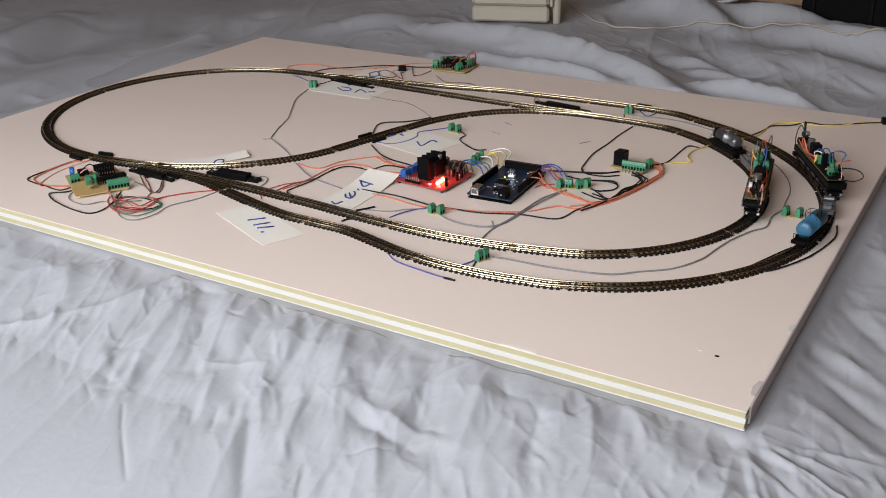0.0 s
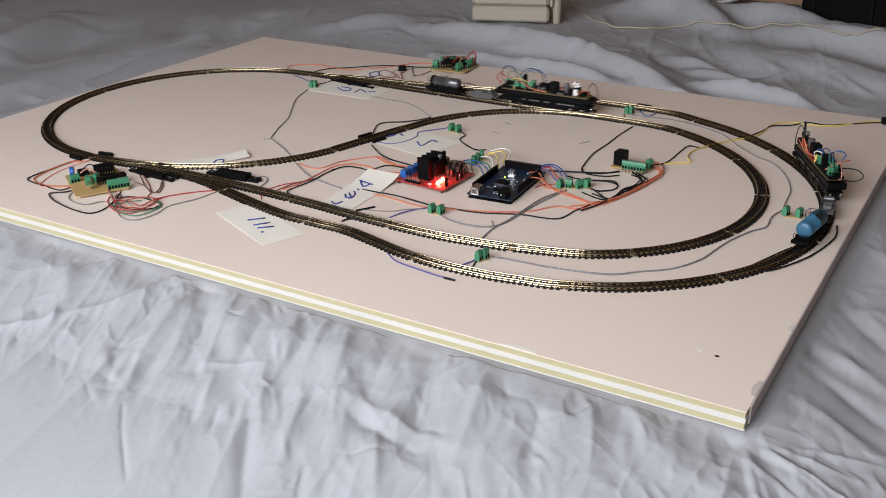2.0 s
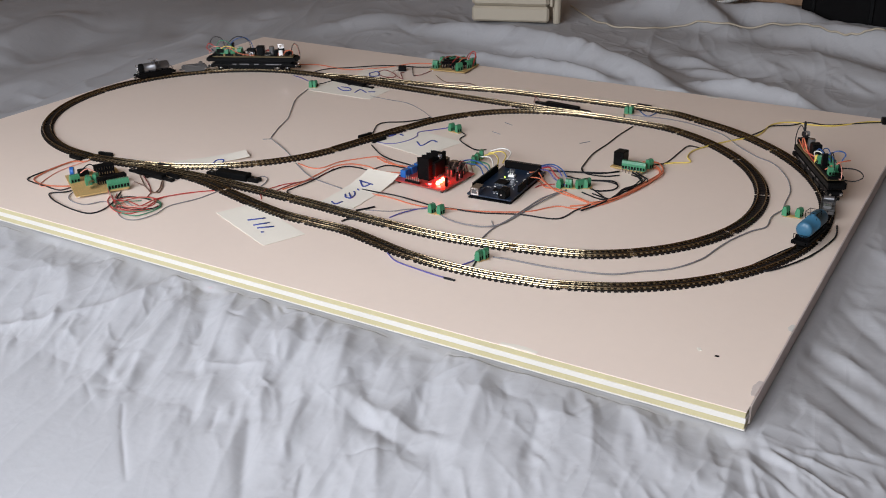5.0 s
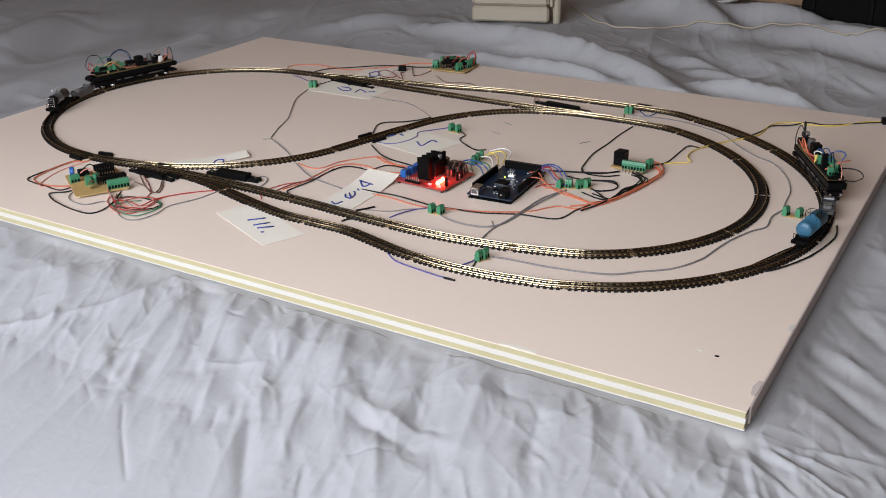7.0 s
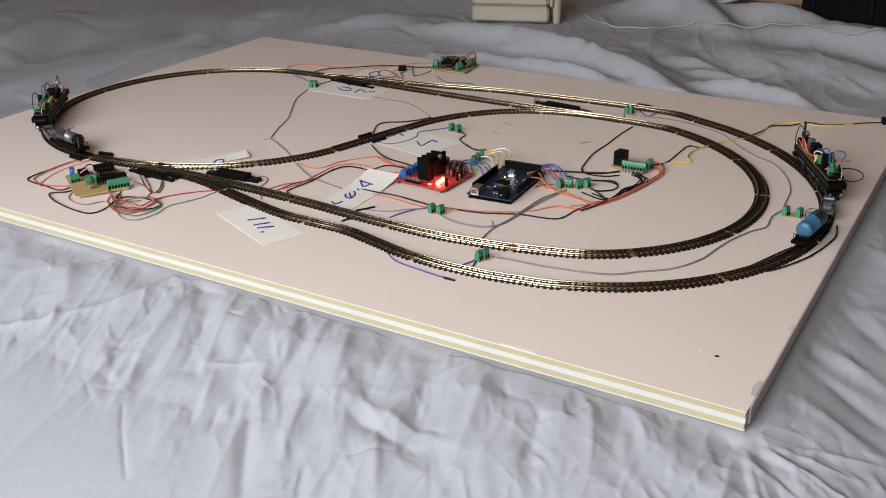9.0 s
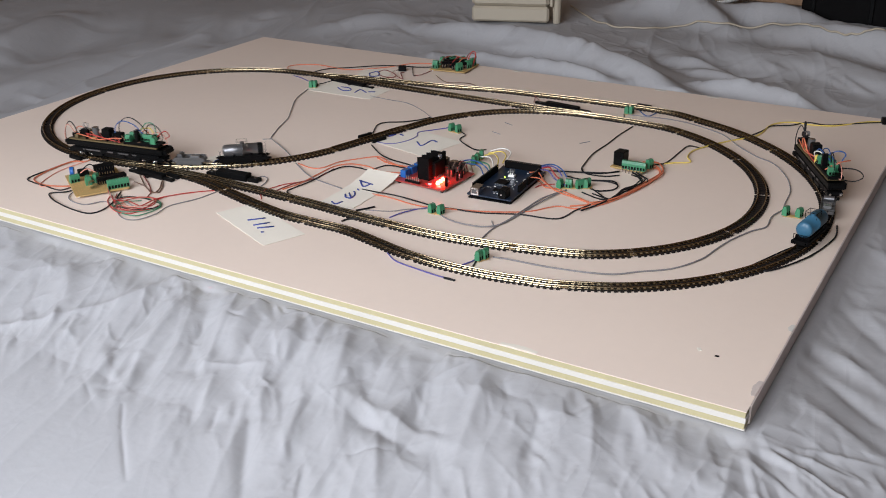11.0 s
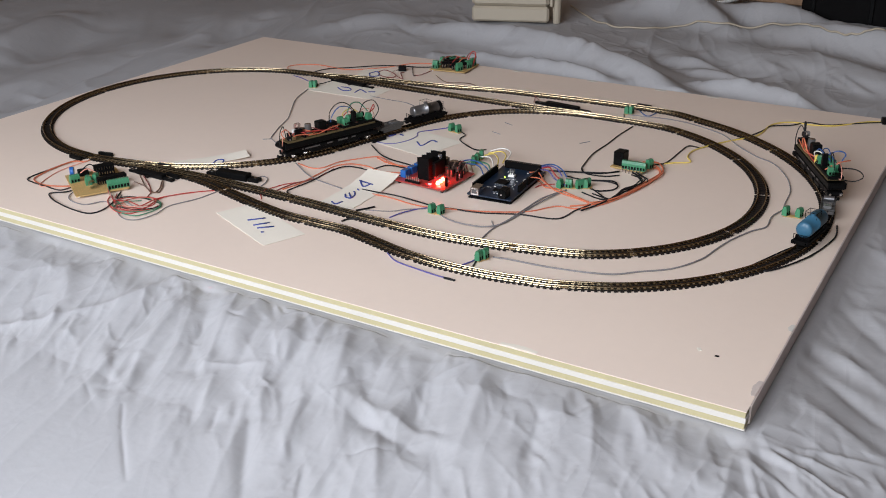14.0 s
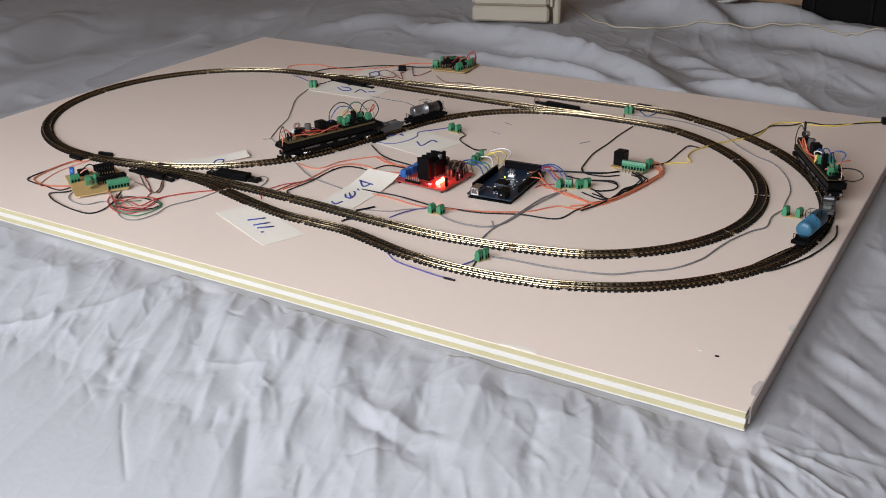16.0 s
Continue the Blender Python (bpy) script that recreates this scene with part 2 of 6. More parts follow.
    Z = np.where(inside, np.minimum(Z, -BT - 0.0008), Z)
    Z = np.maximum(Z, -0.54)
    nx, ny = len(xs), len(ys)
    v = np.stack([X, Y, Z], -1).reshape(-1, 3)
    idx = np.arange(nx * ny).reshape(ny, nx)
    f = np.stack([idx[:-1, :-1], idx[:-1, 1:], idx[1:, 1:], idx[1:, :-1]], -1).reshape(-1, 4)
    me = bpy.data.meshes.new("bed_sheet")
    me.from_pydata(v.tolist(), [], f.tolist())
    me.materials.append(M["sheet"])
    me.shade_smooth()
    def height(x, y):
        return float(Z[min(ny - 1, int(np.searchsorted(ys, y))), min(nx - 1, int(np.searchsorted(xs, x)))])
    tagged(new("bed_sheet", me), "rumpled pale grey cotton sheet spread under the board", "bed sheet")
    return height


# folds in front of the board: from, to, breadth, height
FRONT_FOLDS = [(-0.690, -0.158, -0.622, -0.114, 0.0050, 0.0034), (-0.630, -0.120, -0.578, -0.060, 0.0055, 0.0040), (-0.586, -0.085, -0.566, -0.015, 0.0070, 0.0060), (-0.556, -0.028, -0.533, -0.118, 0.0080, -0.0130),
               (-0.540, -0.110, -0.500, -0.168, 0.0060, -0.0070), (-0.530, -0.030, -0.508, -0.120, 0.0060, 0.0075), (-0.496, -0.040, -0.455, -0.120, 0.0060, -0.0070), (-0.478, -0.035, -0.442, -0.100, 0.0050, 0.0060),
               (-0.446, -0.111, -0.386, -0.088, 0.0032, 0.0026), (-0.452, -0.104, -0.432, -0.128, 0.0050, -0.0070), (-0.433, -0.036, -0.412, -0.098, 0.0055, -0.0065), (-0.375, -0.046, -0.367, -0.108, 0.0080, -0.0120),
               (-0.398, -0.030, -0.390, -0.080, 0.0055, 0.0055), (-0.342, -0.024, -0.312, -0.095, 0.0065, 0.0080), (-0.389, -0.148, -0.377, -0.172, 0.0030, -0.0050), (-0.356, -0.148, -0.306, -0.218, 0.0060, -0.0080),
               (-0.307, -0.091, -0.190, -0.112, 0.0060, 0.0046), (-0.285, -0.108, -0.225, -0.124, 0.0070, -0.0080), (-0.261, -0.022, -0.212, -0.122, 0.0140, -0.0175), (-0.205, -0.020, -0.176, -0.130, 0.0070, 0.0080),
               (-0.468, -0.178, -0.445, -0.202, 0.0013, -0.0028), (-0.447, -0.200, -0.394, -0.246, 0.0013, -0.0028), (-0.330, -0.110, -0.300, -0.180, 0.0060, 0.0070), (-0.250, -0.120, -0.215, -0.175, 0.0055, 0.0060),
               (-0.150, -0.030, -0.128, -0.105, 0.0055, -0.0055), (-0.110, -0.028, -0.080, -0.100, 0.0050, 0.0055), (-0.420, -0.118, -0.398, -0.160, 0.0040, 0.0050), (-0.30, -0.030, -0.285, -0.080, 0.0045, -0.0050),
               (0.016, 0.073, 0.095, 0.029, 0.0040, 0.0050), (0.014, 0.177, 0.085, 0.128, 0.0060, 0.0060), (0.020, 0.130, 0.090, 0.075, 0.0070, -0.0070), (0.020, 0.250, 0.080, 0.190, 0.0070, -0.0060)]
# long folds behind and beside the board: from, to, breadth, height
FOLDS = [(-0.93, 1.050, -0.72, 1.045, 0.024, 0.026), (-0.74, 1.045, -0.55, 0.970, 0.024, 0.033), (-0.57, 0.985, -0.345, 0.820, 0.020, 0.032), (-0.80, 0.885, -0.60, 0.885, 0.018, 0.020), (-0.62, 0.888, -0.44, 0.825, 0.014, 0.022),
         (-0.335, 0.905, -0.245, 0.900, 0.013, 0.020), (-0.26, 0.905, -0.130, 0.838, 0.014, 0.024), (-0.64, 1.43, -0.53, 1.42, 0.035, 0.050), (-0.54, 1.42, -0.41, 1.30, 0.028, 0.040), (-0.49, 1.44, -0.24, 1.40, 0.030, 0.040),
         (-0.33, 1.32, 0.02, 1.18, 0.026, 0.042), (-0.42, 1.16, -0.26, 1.02, 0.030, -0.022), (-0.52, 1.12, -0.37, 0.98, 0.020, -0.014), (-0.26, 1.17, -0.02, 1.00, 0.030, 0.020), (-0.46, 1.08, -0.33, 1.02, 0.011, 0.010), (-0.40, 1.01, -0.27, 0.965, 0.010, 0.009),
         (-1.26, 0.30, -1.29, 0.43, 0.026, -0.015), (-1.29, 0.41, -1.36, 0.70, 0.022, -0.015), (-1.36, 0.34, -1.46, 0.66, 0.040, 0.013), (-1.66, 0.62, -1.78, 0.90, 0.040, 0.026), (-1.58, 0.60, -1.68, 0.90, 0.045, -0.018),
         (-1.25, 0.80, -1.31, 1.02, 0.026, -0.016), (-1.40, 0.84, -1.52, 1.02, 0.022, -0.012), (-1.33, 0.84, -1.43, 1.04, 0.020, 0.009), (-1.10, 0.98, -0.98, 1.12, 0.035, 0.022)]
room()
sheet_height = sheet()


# ---- the board ----
def foam_board():
    bd = empty("layout_board", pose(0, 0, 0), "large white-faced foam board with cream edges, lying on the sheet", "board")
    # the cut is not quite square: the right edge leans in towards the back
    lean = -0.0130

    def slab(z0, z1, inset):
        bm = box(B(), -BX + inset, -inset, inset, BY - inset, z0, z1)
        for v in bm.verts:
            if v.co.x > -0.5 and v.co.y > 0.4:
                v.co.x += lean
        return bm
    for name, m, z0, z1, inset, lab in (("top_sheet", "board", -0.0008, 0.0, 0.0, "smooth white face"), ("foam_layer", "foam", -0.0060, -0.0008, 0.0007, "cream foam edge"),
                                        ("middle_sheet", "white_foam", -0.0106, -0.0060, 0.0, "white middle layer"), ("foam_layer", "foam", -0.0158, -0.0106, 0.0007, "cream foam edge"),
                                        ("bottom_sheet", "white_foam", -BT, -0.0158, 0.0, "white lower face")):
        part(name, slab(z0, z1, inset), M[m], bd, lab)
    bm = box(B(), -0.0004, 0.0012, 0.010, BY - 0.004, -BT + 0.001, -0.0004)
    for v in bm.verts:
        v.co.x += lean * v.co.y / BY
    part("edge_tape", bm, M["tape"], bd, "dull brown tape along the edge")
    return bd


foam_board()

# ---- track plan ----
def oval(cx, cy, r, a, b, d0, d1, n):
    """Points of a loop, a circle a little out of round, from d0 to d1 degrees."""
    out = []
    for i in range(n + 1):
        t = radians(d0 + (d1 - d0) * i / n)
        q = r + a * math.cos(2 * t) + b * math.sin(2 * t)
        out.append((cx + q * math.cos(t), cy + q * math.sin(t)))
    return out


R_S, CY, XS, XT = 0.2255, 0.399, -0.855, -0.388        # the curve across the middle: radius, centres
PHI = math.acos(2 * R_S / (XT - XS))
_p = math.degrees(PHI)
INNER_RIGHT = oval(-0.3391, 0.4033, 0.2313, 0.0040, -0.0122, -58, 74, 11)
OUTER_RIGHT = oval(-0.3345, 0.4011, 0.2954, 0.0059, -0.0178, -66, 76, 12)
LEFT_LOOP = oval(-0.881, 0.395, 0.2275, 0, 0, 90, 270, 14)
CROSS_A = oval(XS, CY, R_S, 0, 0, -82, -_p, 6)
CROSS_B = oval(XT, CY, R_S, 0, 0, 180 - _p, 90, 6)


def eased(pts):
    """The flexible crossing line bows a little towards the near side."""
    out = []
    for x, y in pts:
        b = 0.0125 * math.sin(math.pi * min(1.0, max(0.0, (y - 0.19) / 0.40)))
        out.append((x + 0.94 * b, y - 0.35 * b))
    return out


CROSS_A, CROSS_B = eased(CROSS_A), eased(CROSS_B)
BACK_INNER = [(-0.305, 0.6215), (-0.35, 0.6243), (-0.42, 0.6243), (-0.52, 0.6215), (-0.64, 0.6215), (-0.76, 0.6240), (-0.83, 0.6240)]
FRONT_INNER = [(-0.70, 0.1800), (-0.62, 0.1780), (-0.54, 0.1745), (-0.46, 0.1685), (-0.40, 0.1660), (-0.352, 0.1675), (-0.30, 0.1745), (-0.255, 0.1850)]
BACK_OUTER = [(-0.30, 0.6870), (-0.345, 0.6905), (-0.42, 0.6890), (-0.50, 0.6835), (-0.57, 0.6765), (-0.65, 0.6600), (-0.73, 0.6490), (-0.80, 0.6390), (-0.87, 0.6240)]
FRONT_OUTER = [(-0.80, 0.1725), (-0.74, 0.1745), (-0.69, 0.1700), (-0.64, 0.1565), (-0.59, 0.1435), (-0.545, 0.1345), (-0.50, 0.1330), (-0.46, 0.1325), (-0.42, 0.1235), (-0.375, 0.1125), (-0.33, 0.1080), (-0.28, 0.1095), (-0.245, 0.1150)]
ROUTE_PTS = INNER_RIGHT + BACK_INNER + LEFT_LOOP + CROSS_A + CROSS_B + [(-0.345, 0.6243), (-0.30, 0.6215)]


def bend(*pts):
    """A flowing line through points."""
    p = smooth_line([(x, y, 0) for x, y in pts], 12)
    cum = [0.0]
    for a, b in zip(p, p[1:]):
        cum.append(cum[-1] + (b - a).length)

    def f(s):
        i = min(max(0, int(np.searchsorted(cum, s)) - 1), len(p) - 2)
        t = (s - cum[i]) / max(1e-9, cum[i + 1] - cum[i])
        q, d = p[i].lerp(p[i + 1], t), p[i + 1] - p[i]
        return q.x, q.y, math.atan2(d.y, d.x)
    return cum[-1], f


SLEEPER_PITCH, SLEEPER_W, GAUGE = 0.0060, 0.0034, 0.0090


def sleeper_mesh(half):
    bm = B()
    box(bm, -SLEEPER_W / 2, SLEEPER_W / 2, -half, half, 0, 0.0019, 0.0003)
    for s in (-1, 1):
        box(bm, -0.0009, 0.0009, s * GAUGE / 2 - 0.0014, s * GAUGE / 2 + 0.0014, 0.0017, 0.0024)
    me = bpy.data.meshes.new("sleeper")
    bm.to_mesh(me)
    bm.free()
    me.materials.append(M["sleeper"])
    return me


SLEEPER = sleeper_mesh(0.0081)


def track(length, f, s0, s1, drop=0.0, label="n-scale track section with dark sleepers and brassy rails", gaps=True):
    """One track section from s0 to s1 along a piece of line: two rails, their sleepers and the webs between them."""
    x, y, a = f((s0 + s1) / 2)
    tr = empty("track_section", pose(x, y, -drop), label, "model track", "track sections")
    n = max(2, int((s1 - s0) / 0.008))
    for side in (-1, 1):
        bm = B()
        rings = []
        for i in range(n + 1):
            s = s0 + 0.0004 + (s1 - s0 - 0.0008) * i / n
            px_, py_, h = f(s)
            nx, ny = -math.sin(h), math.cos(h)
            ring = []
            for o, z in ((-0.0010, 0.0018), (0.0010, 0.0018), (0.0005, 0.0025), (0.0008, 0.0040), (0.0005, 0.0046), (-0.0005, 0.0046), (-0.0008, 0.0040), (-0.0005, 0.0025)):
                w = side * GAUGE / 2 + o
                ring.append(bm.verts.new((px_ + nx * w - x, py_ + ny * w - y, z)))
            rings.append(ring)
        for u, v in zip(rings, rings[1:]):
            for k in range(8):
                bm.faces.new((u[k], v[k], v[(k + 1) % 8], u[(k + 1) % 8]))
        bm.faces.new(rings[0]), bm.faces.new(rings[-1][::-1])
        bmesh.ops.recalc_face_normals(bm, faces=bm.faces)
        part("rail", bm, M["rail"], tr, "brassy metal rail")
    # webs that join the sleepers under the rails
    bm = B()
    for side in (-1, 1):
        last = None
        for i in range(n + 1):
            s = s0 + 0.001 + (s1 - s0 - 0.002) * i / n
            px_, py_, h = f(s)
            nx, ny = -math.sin(h), math.cos(h)
            cur = [bm.verts.new((px_ + nx * (side * GAUGE / 2 + o) - x, py_ + ny * (side * GAUGE / 2 + o) - y, z)) for o, z in ((-0.0007, 0.0002), (0.0007, 0.0002), (0.0007, 0.0016), (-0.0007, 0.0016))]
            if last:
                for k in range(4):
                    bm.faces.new((last[k], cur[k], cur[(k + 1) % 4], last[(k + 1) % 4]))
            last = cur
    bmesh.ops.recalc_face_normals(bm, faces=bm.faces)
    part("web", bm, M["sleeper"], tr)
    bm = B()
    px_, py_, h = f(s1)
    for side in (-1, 1):
        w = side * GAUGE / 2
        box(bm, -0.0035, 0.0035, w - 0.0013, w + 0.0013, 0.0017, 0.0029, 0.0002, Matrix.Translation((px_ - x, py_ - y, 0)) @ Matrix.Rotation(h, 4, "Z"))
    part("rail_joiner", bm, M["rail"], tr, "small metal rail joiners")
    m = max(1, round((s1 - s0) / SLEEPER_PITCH))
    for i in range(m):
        px_, py_, h = f(s0 + 0.0022 + (s1 - s0 - 0.0044) * (i + 0.5) / m)
        sl = new("sleeper", SLEEPER)
        sl.parent = tr
        sl.matrix_basis = Matrix.Translation((px_ - x, py_ - y, 0)) @ Matrix.Rotation(h + random.uniform(-0.02, 0.02), 4, "Z")
    return tr


def lay(piece, cuts, drop=0.0, **kw):
    L, f = piece
    edges = [c * L for c in cuts]
    for a, b in zip(edges, edges[1:]):
        track(L, f, a, b, drop, **kw)


# the inner oval
lay(bend(*(FRONT_INNER + INNER_RIGHT + BACK_INNER[:4])), (0, 0.105, 0.215, 0.325, 0.42, 0.515, 0.61, 0.705, 0.80, 0.90, 1))
lay(bend(*BACK_INNER[3:6]), (0, 0.5, 1))
lay(bend(*(BACK_INNER[5:] + LEFT_LOOP[:1])), (0, 1), label="n-scale turnout with dark sleepers and brassy rails")
lay(bend(*LEFT_LOOP), (0, 0.25, 0.5, 0.75, 1))
lay(bend(LEFT_LOOP[-1], (-0.83, 0.1700), (-0.78, 0.1765), FRONT_INNER[0]), (0, 1), label="n-scale turnout with dark sleepers and brassy rails")
# the outer loop
lay(bend(*(FRONT_OUTER + OUTER_RIGHT + BACK_OUTER)), (0, 0.075, 0.15, 0.23, 0.31, 0.388, 0.46, 0.535, 0.61, 0.685, 0.77, 0.85, 0.92, 1), drop=0.0003)
# the curve across
lay(bend(*([LEFT_LOOP[-1]] + CROSS_A)), (0, 0.36, 0.68, 1), drop=0.0006)
lay(bend(CROSS_A[-1], CROSS_B[0]), (0, 1))
lay(bend(*(CROSS_B + [BACK_INNER[1]])), (0, 0.32, 0.64, 1), drop=0.0006)


# ---- rolling stock: local x forward, z from the board's face ----
RAIL_TOP = 0.0046


def wheelset(x, parent, r=0.0034, shiny=True):
    bm = B()
    for s in (-1, 1):
        rod(bm, (x, s * 0.0036, RAIL_TOP + r), (x, s * 0.0050, RAIL_TOP + r), r, seg=16)
        rod(bm, (x, s * 0.0033, RAIL_TOP + r), (x, s * 0.0037, RAIL_TOP + r), r + 0.0006, seg=16)
        rod(bm, (x, s * 0.0050, RAIL_TOP + r), (x, s * 0.0056, RAIL_TOP + r), r * 0.45, seg=10)
    rod(bm, (x, -0.004, RAIL_TOP + r), (x, 0.004, RAIL_TOP + r), 0.0007, seg=8)
    part("wheelset", bm, M["steel"] if shiny else M["matt_black"], parent, "bright metal wheels on an axle", True)


def terminal(parent, x, y, z, n, turn=0.0, h=0.010, pitch=0.0035, name="terminal_block"):
    """A green screw terminal block with n ways, its slots and screws."""
    bm = B()
    w = n * pitch
    pts = [(-0.0035, 0), (0.0035, 0), (0.0035, h * 0.55), (0.0018, h), (-0.0022, h), (-0.0035, h * 0.7)]
    a = [bm.verts.new((-w / 2, p, q)) for p, q in pts]
    b = [bm.verts.new((w / 2, p, q)) for p, q in pts]
    bm.faces.new(a), bm.faces.new(b[::-1])
    for k in range(6):
        bm.faces.new((a[k], b[k], b[(k + 1) % 6], a[(k + 1) % 6]))
    bmesh.ops.recalc_face_normals(bm, faces=bm.faces)
    for k in range(n - 1):
        q = -w / 2 + (k + 1) * pitch
        box(bm, q - 0.0002, q + 0.0002, -0.0037, 0.0030, 0.0005, h * 0.92)
    t = part(name, bm, M["green"], parent, "green screw terminal block")
    t.matrix_basis = pose(x, y, z, 0, 0, turn)
    bm = B()
    for k in range(n):
        q = -w / 2 + (k + 0.5) * pitch
        box(bm, q - 0.0011, q + 0.0011, -0.0038, -0.0031, 0.0008, h * 0.42)
    part("wire_slot", bm, M["matt_black"], t, "dark wire openings")
    bm = B()
    for k in range(n):
        q = -w / 2 + (k + 0.5) * pitch
        rod(bm, (q, -0.0002, h - 0.0006), (q, -0.0002, h + 0.0001), 0.0010, seg=8)
    part("screw", bm, M["steel"], t, "small metal screws")
    return t


def chip(parent, x, y, z, sx, sy, sz, name="chip", mat="black", legs=True, turn=0.0):
    bm = B()
    box(bm, -sx / 2, sx / 2, -sy / 2, sy / 2, 0.0006, sz, min(sx, sy, sz) * 0.08)
    c = part(name, bm, M[mat], parent)
    c.matrix_basis = pose(x, y, z, 0, 0, turn)
    if legs:
        bm = B()
        k = max(2, int(sx / 0.0026))
        for i in range(k):
            q = -sx / 2 + sx * (i + 0.5) / k
            for s in (-1, 1):
                box(bm, q - 0.0003, q + 0.0003, s * (sy / 2 + 0.0004) - 0.0003, s * (sy / 2 + 0.0004) + 0.0003, 0, sz * 0.6)
        part("pins", bm, M["steel"], c, "thin metal pins")
    return c


def can(parent, x, y, z, r, h, mat="black", name="capacitor", label="black can capacitor"):
    bm = B()
    rod(bm, (0, 0, 0), (0, 0, h), r, seg=18)
    c = part(name, bm, M[mat], parent, label, False)
    c.matrix_basis = pose(x, y, z)
    bm = B()
    rod(bm, (0, 0, h), (0, 0, h + 0.0002), r * 0.85, seg=18)
    part("cap", bm, M["steel"], c, "dull metal top")
    return c


def regulator(parent, x, y, z, turn=0.0):
    bm = B()
    box(bm, -0.005, 0.005, -0.0022, 0.0022, 0.003, 0.0115, 0.0004)
    r = part("regulator", bm, M["black"], parent, "black power regulator")
    r.matrix_basis = pose(x, y, z, 0, 0, turn)
    bm = B()
    hole, n = [], 12
    for zz in (0.0022, 0.0034):
        outer, inner = [], []
        for k in range(n):
            a = 2 * math.pi * k / n
            c, s = math.cos(a), math.sin(a)
            f = 0.0048 / max(abs(c), abs(s))
            outer.append(bm.verts.new((c * f, zz, 0.0150 + s * f * 0.75)))
            inner.append(bm.verts.new((c * 0.0018, zz, 0.0150 + s * 0.0018)))
        hole.append((outer, inner))
    (o0, i0), (o1, i1) = hole
    for k in range(n):
        j = (k + 1) % n
        bm.faces.new((o0[k], o0[j], i0[j], i0[k])), bm.faces.new((o1[j], o1[k], i1[k], i1[j]))
        bm.faces.new((o0[j], o0[k], o1[k], o1[j])), bm.faces.new((i0[k], i0[j], i1[j], i1[k]))
    part("tab", bm, M["steel"], r, "pale metal tab with a hole")
    bm = B()
    for q in (-0.0025, 0, 0.0025):
        box(bm, q - 0.0004, q + 0.0004, -0.0003, 0.0003, 0, 0.0035)
    part("pins", bm, M["steel"], r)
    return r


def lead(parent, col, pts, r=0.0006, name="wire"):
    return part(name, tube(B(), smooth_line(pts, 6), r, 6), M[col], parent, col.replace("blackw", "black").replace("bluew", "blue").replace("whitew", "white").replace("greenw", "green") + " insulated wire", True)


